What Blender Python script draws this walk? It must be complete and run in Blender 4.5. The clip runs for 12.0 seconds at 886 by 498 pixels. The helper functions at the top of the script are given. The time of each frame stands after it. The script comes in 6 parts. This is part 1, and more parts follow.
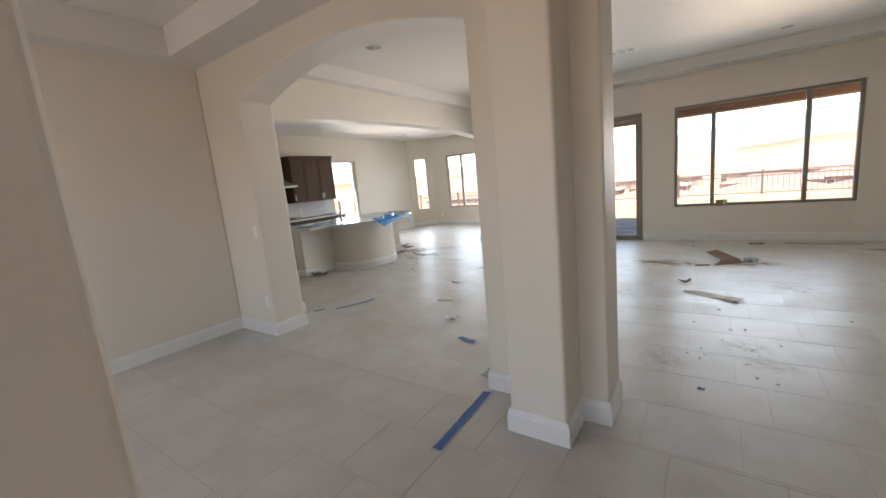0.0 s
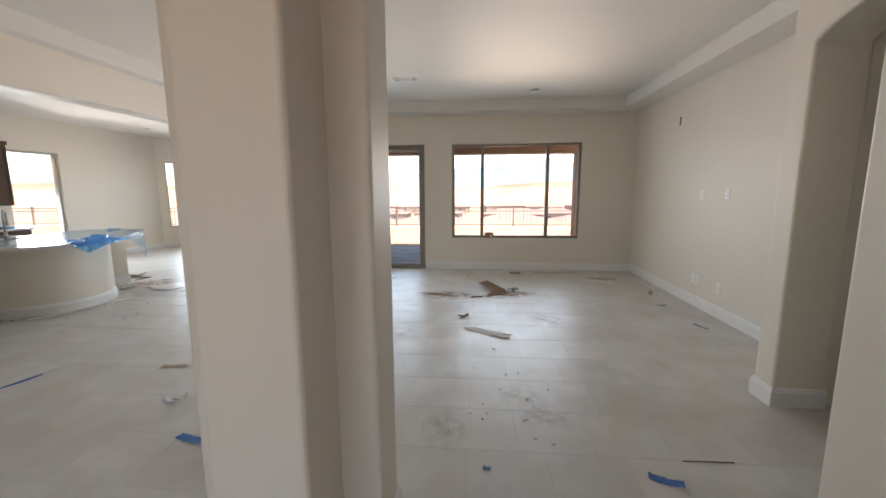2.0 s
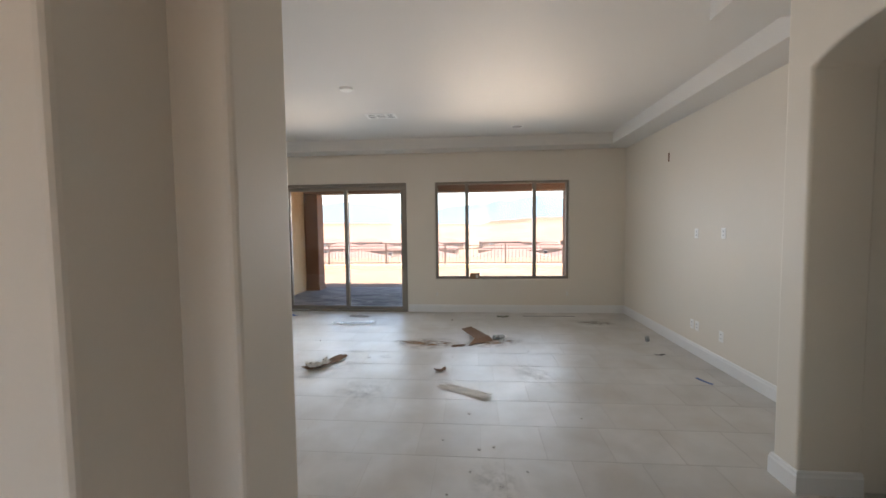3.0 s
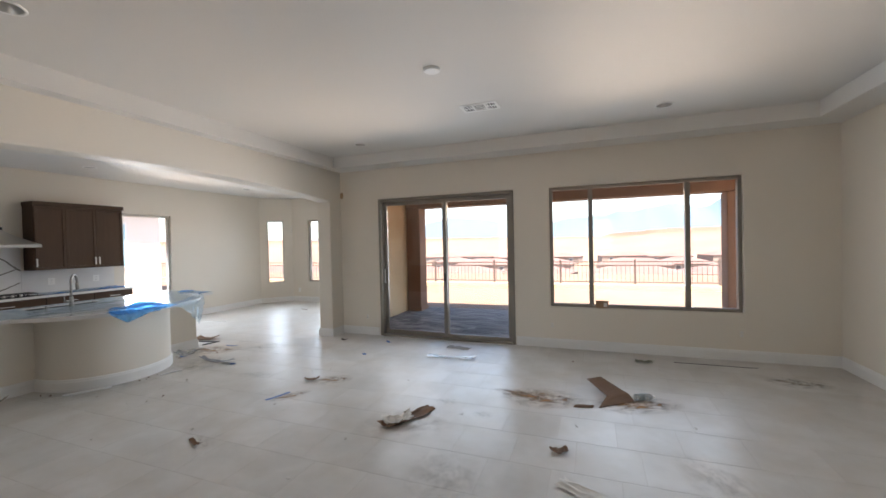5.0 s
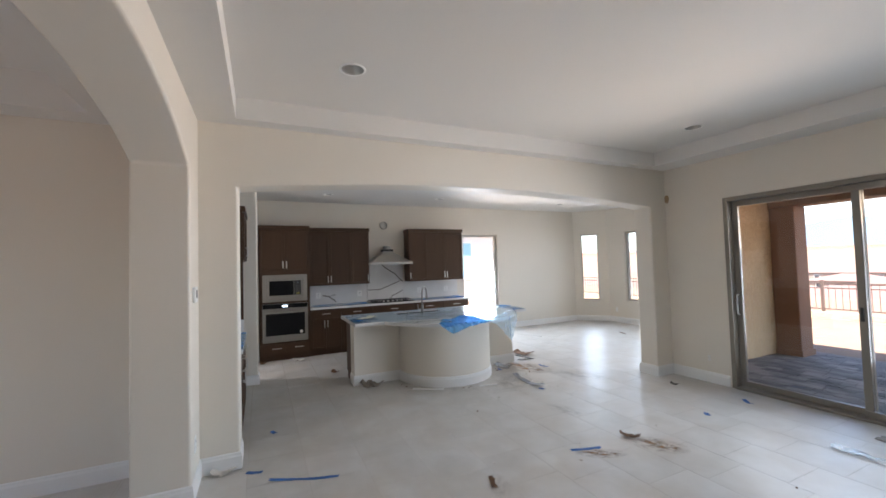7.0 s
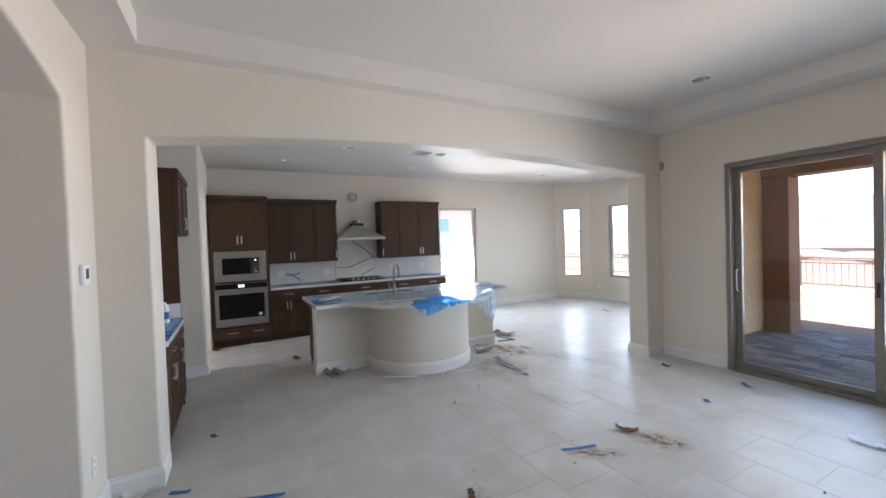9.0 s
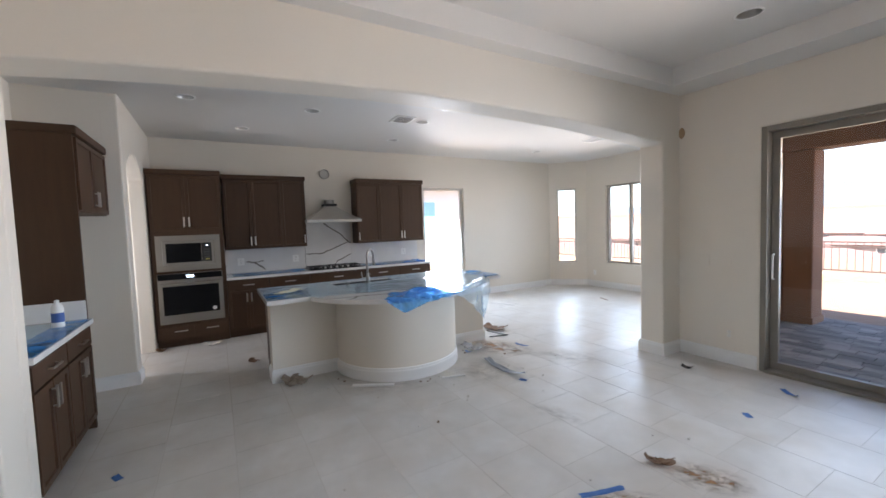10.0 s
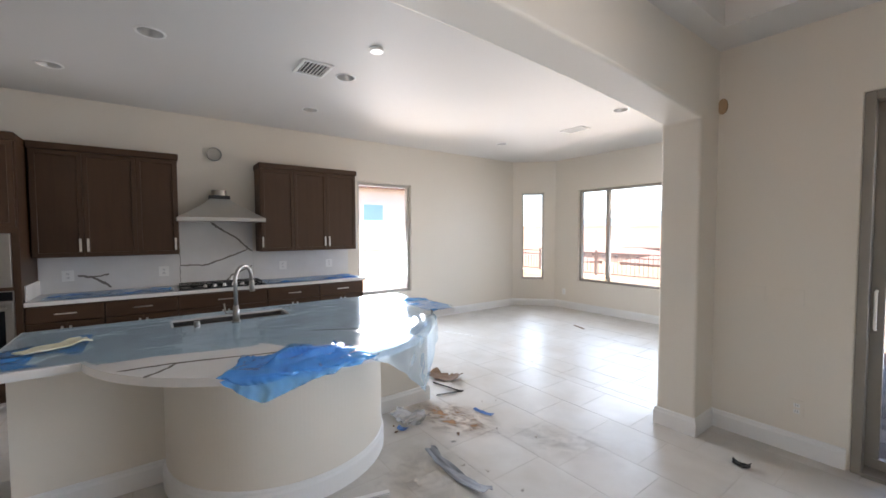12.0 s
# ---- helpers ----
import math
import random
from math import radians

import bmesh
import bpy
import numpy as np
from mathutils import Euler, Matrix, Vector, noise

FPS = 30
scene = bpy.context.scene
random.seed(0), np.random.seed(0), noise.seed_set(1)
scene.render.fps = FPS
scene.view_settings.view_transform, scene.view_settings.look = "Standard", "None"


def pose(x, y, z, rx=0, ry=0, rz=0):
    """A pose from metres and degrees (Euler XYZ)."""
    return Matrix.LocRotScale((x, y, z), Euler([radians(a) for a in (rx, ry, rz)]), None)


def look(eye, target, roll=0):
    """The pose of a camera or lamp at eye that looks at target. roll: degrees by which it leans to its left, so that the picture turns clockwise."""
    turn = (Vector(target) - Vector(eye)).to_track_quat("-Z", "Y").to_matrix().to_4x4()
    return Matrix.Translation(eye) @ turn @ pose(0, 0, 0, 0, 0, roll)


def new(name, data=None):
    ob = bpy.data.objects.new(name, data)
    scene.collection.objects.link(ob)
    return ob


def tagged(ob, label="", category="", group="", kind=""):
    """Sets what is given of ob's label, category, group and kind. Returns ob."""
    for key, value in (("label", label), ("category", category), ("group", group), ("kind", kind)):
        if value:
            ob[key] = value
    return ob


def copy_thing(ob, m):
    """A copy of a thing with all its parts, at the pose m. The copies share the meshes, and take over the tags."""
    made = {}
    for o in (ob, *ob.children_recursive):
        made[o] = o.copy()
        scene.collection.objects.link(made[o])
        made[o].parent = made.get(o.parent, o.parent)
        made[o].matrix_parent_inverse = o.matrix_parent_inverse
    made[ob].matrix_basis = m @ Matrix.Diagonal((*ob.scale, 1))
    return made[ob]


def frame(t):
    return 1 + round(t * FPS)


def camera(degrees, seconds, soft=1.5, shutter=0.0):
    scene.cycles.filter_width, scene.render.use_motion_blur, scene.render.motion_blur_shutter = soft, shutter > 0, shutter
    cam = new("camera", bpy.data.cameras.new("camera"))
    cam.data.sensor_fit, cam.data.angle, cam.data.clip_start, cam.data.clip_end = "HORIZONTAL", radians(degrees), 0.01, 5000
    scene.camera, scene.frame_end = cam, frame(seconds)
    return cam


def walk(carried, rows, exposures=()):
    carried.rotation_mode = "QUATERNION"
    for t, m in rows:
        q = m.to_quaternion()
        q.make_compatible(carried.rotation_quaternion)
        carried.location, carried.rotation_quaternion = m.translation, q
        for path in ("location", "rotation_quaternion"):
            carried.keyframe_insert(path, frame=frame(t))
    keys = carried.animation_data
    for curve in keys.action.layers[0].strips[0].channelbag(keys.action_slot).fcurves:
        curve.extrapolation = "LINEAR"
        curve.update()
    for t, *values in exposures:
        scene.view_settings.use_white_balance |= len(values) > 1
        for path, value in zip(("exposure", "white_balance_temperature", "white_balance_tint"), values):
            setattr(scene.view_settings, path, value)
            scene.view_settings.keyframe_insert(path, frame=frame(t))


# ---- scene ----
cam = camera(96.9, 12.0, soft=1.6)
PATH = [
    (0, (0.509, 0.119, 1.492), (-0.626, 1.731, 1.157), -5.4),
    (0.5, (0.496, 0.28, 1.476), (-0.214, 2.122, 1.154), -4.1),
    (1, (0.415, 0.475, 1.554), (0.222, 2.446, 1.274), -1.2),
    (1.5, (0.422, 0.708, 1.527), (0.159, 2.671, 1.254), -1.1),
    (2, (0.402, 0.96, 1.542), (0.222, 2.93, 1.249), -0.3),
    (2.5, (0.566, 1.186, 1.578), (0.41, 3.17, 1.386), -0.3),
    (2.7, (0.61, 1.265, 1.587), (0.452, 3.253, 1.433), -0.5),
    (4.3, (0.639, 2.159, 1.601), (0.332, 4.135, 1.565), -1.1),
    (4.5, (0.578, 2.299, 1.606), (0.184, 4.259, 1.57), -1.0),
    (5, (0.491, 2.545, 1.622), (-0.222, 4.413, 1.591), -1.3),
    (5.5, (0.433, 2.814, 1.623), (-0.64, 4.502, 1.595), -2.4),
    (6, (0.236, 2.983, 1.632), (-1.115, 4.457, 1.627), -2.6),
    (6.5, (0.084, 3.096, 1.671), (-1.527, 4.281, 1.691), -2.4),
    (7, (-0.014, 3.245, 1.682), (-1.826, 4.089, 1.757), -1.7),
    (7.2, (-0.085, 3.249, 1.693), (-1.932, 4.009, 1.785), -1.5),
    (9, (-0.552, 3.565, 1.631), (-2.317, 4.504, 1.588), -1.9),
    (9.5, (-0.867, 3.828, 1.586), (-2.634, 4.762, 1.509), -2.2),
    (10, (-1.259, 4.005, 1.568), (-2.991, 4.998, 1.452), -2.0),
    (10.5, (-1.569, 4.292, 1.564), (-3.265, 5.346, 1.448), -1.6),
    (11, (-1.938, 4.566, 1.545), (-3.599, 5.674, 1.432), -1.0),
    (11.5, (-2.281, 4.772, 1.581), (-3.906, 5.933, 1.474), -0.4),
    (12, (-2.628, 5.073, 1.562), (-4.235, 6.26, 1.476), -0.2),
]
EXPOSURES = [(0.0, 3.3, 7100, 16), (0.5, 3.4, 7100, 16), (1.0, 3.4, 7000, 16), (2.0, 3.25, 7000, 16), (2.5, 3.15, 6950, 16), (4.5, 3.15, 6900, 17), (5.5, 3.15, 6650, 17), (7.0, 3.3, 6500, 17), (9.5, 3.35, 6250, 17), (10.5, 3.35, 6600, 19), (12.0, 3.4, 6700, 19)]
walk(cam, [(t, look(eye, target, roll)) for t, eye, target, roll in PATH], EXPOSURES)

# ---------- world, sun, daylight ----------
SUN_EL, SUN_AZ = 62.0, 136.0        # degrees; azimuth clockwise from +y
world = bpy.data.worlds.new("world")
scene.world = world
world.use_nodes = True
wn = world.node_tree
wn.nodes.clear()
sky = wn.nodes.new("ShaderNodeTexSky")
sky.sky_type = "NISHITA"
sky.sun_disc = False
sky.sun_elevation, sky.sun_rotation = radians(SUN_EL), radians(SUN_AZ)
sky.altitude, sky.air_density, sky.dust_density = 600, 1.0, 1.6
bgn = wn.nodes.new("ShaderNodeBackground")
bgn.inputs["Strength"].default_value = 0.07
won = wn.nodes.new("ShaderNodeOutputWorld")
wn.links.new(sky.outputs[0], bgn.inputs["Color"])
wn.links.new(bgn.outputs[0], won.inputs["Surface"])

sun_dir = Vector((math.sin(radians(SUN_AZ)) * math.cos(radians(SUN_EL)), math.cos(radians(SUN_AZ)) * math.cos(radians(SUN_EL)), math.sin(radians(SUN_EL))))
sun = new("sun", bpy.data.lights.new("sun", "SUN"))
sun.data.energy, sun.data.angle, sun.data.color = 3.0, radians(0.5), (1.0, 0.94, 0.85)
sun.matrix_world = look(sun_dir * 50, (0, 0, 0))


def daylight(x, y, z, w, h, rz, tilt, power, spread=180, color=(0.90, 0.95, 1.0)):
    """Sky or ground light coming in at an opening. rz 0 sends it towards -y; tilt turns it down, or up if negative."""
    a = new("daylight", bpy.data.lights.new("daylight", "AREA"))
    a.data.shape, a.data.size, a.data.size_y, a.data.energy, a.data.color = "RECTANGLE", w, h, power, color
    a.data.spread = radians(spread)
    a.matrix_world = pose(x, y, z, -90 + tilt, 0, rz)
    return a


WARM = (1.0, 0.78, 0.54)
# great room slider and window, nook window, kitchen side window, slanted window
for x, y, z, w, h, rz, p, tilt, spread in ((-1.86, 8.76, 1.4, 2.2, 1.7, 18, 3.1, 4, 140), (1.1, 8.76, 1.6, 2.2, 1.4, 0, 1.8, 4, 136), (-1.86, 8.75, 1.4, 2.2, 1.7, -32, 2.4, 1, 80), (1.1, 8.75, 1.6, 2.2, 1.4, 0, 1.0, 1, 76), (-6.08, 11.96, 1.48, 2.2, 1.6, 0, 5.0, 14, 130), (-8.57, 8.2, 1.5, 0.85, 1.6, 90, 6.5, 16, 136), (-8.30, 11.70, 1.47, 0.4, 1.6, 45, 1.0, 8, 130)):
    daylight(x, y, z, w, h, rz, tilt, p, spread, (0.72, 0.87, 1.0))
# sunlit ground outside lights the ceilings through the panes
for x, y, w, rz, p, tilt, spread in ((-1.86, 8.76, 2.2, -12, 1.1, -14, 56), (1.1, 8.76, 2.2, 0, 0.9, -14, 56), (-6.08, 11.96, 2.2, 0, 1.1, -9, 80), (-8.57, 8.2, 0.85, 90, 1.1, -6, 90)):
    daylight(x, y, 2.0, w, 0.55, rz, tilt, p, spread, WARM)
# lamps added at unseen openings: dining window and foyer door behind the walk, pantry window
daylight(-2.3, -2.62, 1.5, 2.2, 1.6, 180, 10, 1.7, 180, (0.78, 0.89, 1.0))
daylight(0.75, -2.66, 1.25, 0.9, 2.2, 180, 4, 0.1)
daylight(-7.3, 1.28, 1.4, 0.7, 1.6, 180, 10, 3)

# ---------- helpers ----------
ORIGIN = {}


def srgb(*c):
    return tuple(v / 12.92 if v <= 0.04045 else ((v + 0.055) / 1.055) ** 2.4 for v in c)


def thing(name, loc, label="", category="", group="", kind=""):
    ob = new(name)
    ob.empty_display_size = 0.1
    ob.location = loc
    ORIGIN[ob] = Vector(loc)
    return tagged(ob, label, category, group, kind)


def mesh_of(name, bm, mat, smooth=False):
    me = bpy.data.meshes.new(name)
    bmesh.ops.recalc_face_normals(bm, faces=bm.faces[:])
    bm.to_mesh(me)
    bm.free()
    if smooth:
        me.polygons.foreach_set("use_smooth", [True] * len(me.polygons))
    for m in (mat if isinstance(mat, (list, tuple)) else [mat]):
        me.materials.append(m)
    return me


def part(name, bm, mat, parent, label="", smooth=False, bevel=0.0):
    o = ORIGIN[parent]
    bmesh.ops.translate(bm, verts=bm.verts[:], vec=-o)
    ob = new(name, mesh_of(name, bm, mat, smooth))
    ob.parent = parent
    ORIGIN[ob] = o
    if bevel:
        add_bevel(ob, bevel)
    return tagged(ob, label)


def solid(name, bm, mat, label="", category="", group="", kind="", at=None, smooth=False, bevel=0.0):
    """A thing that is one mesh. at: its pose, when the mesh is built about the origin."""
    ob = new(name, mesh_of(name, bm, mat, smooth))
    if at is not None:
        ob.matrix_world = at
    ORIGIN[ob] = Vector((0, 0, 0))
    if bevel:
        add_bevel(ob, bevel)
    return tagged(ob, label, category, group, kind)


def add_bevel(ob, w, seg=2):
    m = ob.modifiers.new("bevel", "BEVEL")
    m.width, m.segments, m.limit_method, m.angle_limit = w, seg, "ANGLE", radians(40)
    m.harden_normals = False


def box(bm, x0, x1, y0, y1, z0, z1):
    m = Matrix.LocRotScale(((x0 + x1) / 2, (y0 + y1) / 2, (z0 + z1) / 2), None, (abs(x1 - x0), abs(y1 - y0), abs(z1 - z0)))
    return bmesh.ops.create_cube(bm, size=1, matrix=m)["verts"]


def boxes(*bs):
    bm = bmesh.new()
    for b in bs:
        box(bm, *b)
    return bm


def cyl(bm, p, q, r, r2=None, seg=16, cap=True):
    p, q = Vector(p), Vector(q)
    d = q - p
    m = Matrix.Translation((p + q) / 2) @ d.to_track_quat("Z", "Y").to_matrix().to_4x4()
    return bmesh.ops.create_cone(bm, cap_ends=cap, segments=seg, radius1=r, radius2=r if r2 is None else r2, depth=d.length, matrix=m)["verts"]


def tube(bm, pts, r, seg=10):
    """A round bar bent along points."""
    pts = [Vector(p) for p in pts]
    rings = []
    side = None
    for i, p in enumerate(pts):
        d = (pts[min(i + 1, len(pts) - 1)] - pts[max(i - 1, 0)]).normalized()
        if side is None:
            side = d.orthogonal().normalized()
        side = (side - d * side.dot(d)).normalized()
        up = d.cross(side)
        rings.append([bm.verts.new(p + r * (math.cos(a) * side + math.sin(a) * up)) for a in (2 * math.pi * k / seg for k in range(seg))])
    for a, b in zip(rings, rings[1:]):
        for k in range(seg):
            bm.faces.new((a[k], a[(k + 1) % seg], b[(k + 1) % seg], b[k]))
    bm.faces.new(rings[0])
    bm.faces.new(rings[-1])


def outline(bm, pts, axis, c0, c1):
    """Extrudes an outline of (u, z) in a wall plane across the wall's thickness. axis: the axis that the wall faces."""
    def at(u, z, c):
        return (c, u, z) if axis == "x" else (u, c, z) if axis == "y" else (u, z, c)
    f = bm.faces.new([bm.verts.new(at(u, z, c0)) for u, z in pts])
    new_v = [g for g in bmesh.ops.extrude_face_region(bm, geom=[f])["geom"] if isinstance(g, bmesh.types.BMVert)]
    k = {"x": 0, "y": 1, "z": 2}[axis]
    for v in new_v:
        v.co[k] = c1
    return bm


def grid_wall(axis, c0, c1, us, zs, holes):
    """A wall panel with rectangular holes; holes are (column, row) cells of the grid."""
    bm = bmesh.new()
    def at(u, z, c):
        return (c, u, z) if axis == "x" else (u, c, z)
    vs = {(i, j): bm.verts.new(at(u, z, c0)) for i, u in enumerate(us) for j, z in enumerate(zs)}
    fs = [bm.faces.new((vs[i, j], vs[i + 1, j], vs[i + 1, j + 1], vs[i, j + 1]))
          for i in range(len(us) - 1) for j in range(len(zs) - 1) if (i, j) not in holes]
    new_v = [g for g in bmesh.ops.extrude_face_region(bm, geom=fs)["geom"] if isinstance(g, bmesh.types.BMVert)]
    for v in new_v:
        v.co[0 if axis == "x" else 1] = c1
    for v in list(bm.verts):
        if not v.link_faces:
            bm.verts.remove(v)
    return bm


def arch(u0, u1, z_spring, z_top, n=24):
    """Points of a flat arch from u0 to u1."""
    h, r = (u1 - u0) / 2, z_top - z_spring
    rad = (h * h + r * r) / (2 * r)
    return [(u0 + (u1 - u0) * k / n, z_top - rad + math.sqrt(rad * rad - (h - 2 * h * k / n) ** 2)) for k in range(n + 1)]


def sweep(bm, path, profile, closed=False):
    """Sweeps a profile of (out, z) along a plan path; out points to the path's left."""
    n = len(path)
    rings = []
    for i, p in enumerate(path):
        p = Vector(p)
        a = Vector(path[i - 1]) if i or closed else None
        b = Vector(path[(i + 1) % n]) if i < n - 1 or closed else None
        d0 = (p - a).normalized() if a is not None else None
        d1 = (b - p).normalized() if b is not None else None
        d0, d1 = d0 or d1, d1 or d0
        n0, n1 = Vector((-d0.y, d0.x)), Vector((-d1.y, d1.x))
        m = (n0 + n1) / (1 + n0.dot(n1))
        rings.append([bm.verts.new((p.x + m.x * o, p.y + m.y * o, z)) for o, z in profile])
    pairs = list(zip(rings, rings[1:])) + ([(rings[-1], rings[0])] if closed else [])
    for r0, r1 in pairs:
        for k in range(len(profile)):
            k2 = (k + 1) % len(profile)
            bm.faces.new((r0[k], r0[k2], r1[k2], r1[k]))
    if not closed:
        bm.faces.new(rings[0])
        bm.faces.new(rings[-1])
    return bm


# ---------- materials ----------
def material(name):
    m = bpy.data.materials.new(name)
    m.use_nodes = True
    nt = m.node_tree
    return m, nt, nt.nodes["Principled BSDF"]


def node(nt, kind, **kw):
    n = nt.nodes.new(kind)
    for k, v in kw.items():
        n.inputs[k].default_value = v
    return n


def coords(nt, scale=(1, 1, 1), obj=False):
    if obj:
        c = nt.nodes.new("ShaderNodeTexCoord").outputs["Object"]
    else:
        c = nt.nodes.new("ShaderNodeNewGeometry").outputs["Position"]
    mp = nt.nodes.new("ShaderNodeMapping")
    mp.inputs["Scale"].default_value = scale
    nt.links.new(c, mp.inputs["Vector"])
    return mp.outputs["Vector"]


def ramp(nt, fac, stops):
    r = nt.nodes.new("ShaderNodeValToRGB")
    e = r.color_ramp.elements
    while len(e) < len(stops):
        e.new(0.5)
    for el, (p, c) in zip(e, stops):
        el.position, el.color = p, (*c, 1) if len(c) == 3 else c
    nt.links.new(fac, r.inputs["Fac"])
    return r.outputs["Color"]


def noise_fac(nt, vec, scale, detail=4, rough=0.55, dist=0.0):
    n = node(nt, "ShaderNodeTexNoise", Scale=scale, Detail=detail, Roughness=rough, Distortion=dist)
    nt.links.new(vec, n.inputs["Vector"])
    return n.outputs["Fac"]


def bump(nt, bsdf, fac, strength, distance):
    b = node(nt, "ShaderNodeBump", Strength=strength, Distance=distance)
    nt.links.new(fac, b.inputs["Height"])
    nt.links.new(b.outputs["Normal"], bsdf.inputs["Normal"])


def mix_color(nt, fac, a, b, mode="MIX"):
    m = nt.nodes.new("ShaderNodeMix")
    m.data_type, m.blend_type = "RGBA", mode
    for sock, v in ((m.inputs["Factor"], fac), (m.inputs["A"], a), (m.inputs["B"], b)):
        if hasattr(v, "is_output"):
            nt.links.new(v, sock)
        else:
            sock.default_value = v if isinstance(v, (int, float)) else (*v, 1)
    return m.outputs["Result"]


def mottled(name, c0, c1, rough, scale_big, scale_small, bump_s=0.0, bump_d=0.002, metal=0.0, spec=0.5, obj=False, small_mix=0.35, detail=5):
    m, nt, b = material(name)
    v = coords(nt, obj=obj)
    big, small = noise_fac(nt, v, scale_big, 3), noise_fac(nt, v, scale_small, detail)
    c = ramp(nt, big, [(0.3, c0), (0.7, c1)])
    c = mix_color(nt, small_mix, c, ramp(nt, small, [(0.3, c0), (0.7, c1)]))
    nt.links.new(c, b.inputs["Base Color"])
    b.inputs["Roughness"].default_value = rough
    b.inputs["Metallic"].default_value = metal
    b.inputs["Specular IOR Level"].default_value = spec
    if bump_s:
        bump(nt, b, small, bump_s, bump_d)
    return m


PAINT = mottled("greige wall paint", (0.72, 0.668, 0.585), (0.75, 0.698, 0.615), 0.52, 0.7, 90, 0.2, 0.0012, spec=0.5)
CEIL = mottled("ceiling paint", (0.72, 0.703, 0.672), (0.75, 0.733, 0.702), 0.62, 0.6, 70, 0.2, 0.0015, spec=0.4)
TRIM = mottled("white trim paint", (0.76, 0.755, 0.74), (0.80, 0.795, 0.78), 0.4, 2, 60, 0.05, 0.0005)
GROUT = mottled("grout", (0.48, 0.445, 0.395), (0.54, 0.505, 0.455), 0.9, 3, 60)
STEEL = mottled("brushed steel", (0.34, 0.325, 0.30), (0.40, 0.385, 0.36), 0.32, 3, 200, metal=1.0)
HOOD_STEEL = mottled("pale brushed steel", (0.50, 0.49, 0.46), (0.57, 0.56, 0.53), 0.38, 3, 200, metal=1.0)
NICKEL = mottled("satin nickel", (0.62, 0.60, 0.57), (0.68, 0.66, 0.63), 0.28, 3, 200, metal=1.0)
BLACKGLASS = mottled("black glass", (0.006, 0.006, 0.007), (0.010, 0.010, 0.011), 0.06, 1, 30, spec=0.12)
IRON = mottled("cast iron", (0.012, 0.012, 0.012), (0.022, 0.022, 0.022), 0.55, 5, 80, 0.2, 0.0006)
TAUPE = mottled("taupe window frame", (0.215, 0.19, 0.16), (0.25, 0.225, 0.19), 0.45, 4, 120)
PALE_FRAME = mottled("pale taupe window frame", (0.46, 0.43, 0.38), (0.52, 0.49, 0.44), 0.45, 4, 120)
BRONZE = mottled("brown fence paint", (0.085, 0.058, 0.048), (0.11, 0.078, 0.066), 0.5, 3, 60)
STUCCO = mottled("tan stucco", (0.44, 0.29, 0.15), (0.70, 0.51, 0.30), 0.9, 2, 20, 1.0, 0.012, small_mix=0.75)
STUCCO_BROWN = mottled("brown stucco", (0.20, 0.105, 0.06), (0.26, 0.14, 0.085), 0.9, 2, 60, 0.6, 0.004)
STUCCO_PALE = mottled("pale stucco", (0.66, 0.62, 0.55), (0.74, 0.70, 0.62), 0.9, 2, 60, 0.5, 0.004)
PLASTIC_WHITE = mottled("white plastic", (0.84, 0.835, 0.81), (0.87, 0.865, 0.84), 0.35, 3, 60)
PLASTIC_BLACK = mottled("black plastic", (0.015, 0.015, 0.015), (0.025, 0.025, 0.025), 0.45, 3, 60)
CARD = mottled("brown cardboard", (0.13, 0.068, 0.034), (0.21, 0.118, 0.064), 0.85, 4, 60, 0.2, 0.001, obj=True)
PAPER = mottled("crumpled white paper", (0.60, 0.57, 0.52), (0.74, 0.71, 0.67), 0.8, 8, 60, 0.3, 0.002, obj=True)


def wood(name, c0, c1, grain_axis):
    m, nt, b = material(name)
    sc = [14, 14, 14]
    sc[grain_axis] = 1.2
    v = coords(nt, sc)
    f = noise_fac(nt, v, 1.6, 6, 0.6, 0.6)
    fine = noise_fac(nt, v, 16.0, 4, 0.6)
    c = ramp(nt, f, [(0.3, c0), (0.7, c1)])
    c = mix_color(nt, 0.3, c, ramp(nt, fine, [(0.3, c0), (0.7, c1)]))
    nt.links.new(c, b.inputs["Base Color"])
    b.inputs["Roughness"].default_value = 0.48
    b.inputs["Specular IOR Level"].default_value = 0.35
    bump(nt, b, fine, 0.08, 0.0006)
    return m


WOOD = wood("walnut-stained wood", (0.056, 0.0275, 0.0135), (0.072, 0.0365, 0.0180), 2)
WOOD_H = wood("walnut-stained wood across", (0.056, 0.0275, 0.0135), (0.072, 0.0365, 0.0180), 1)


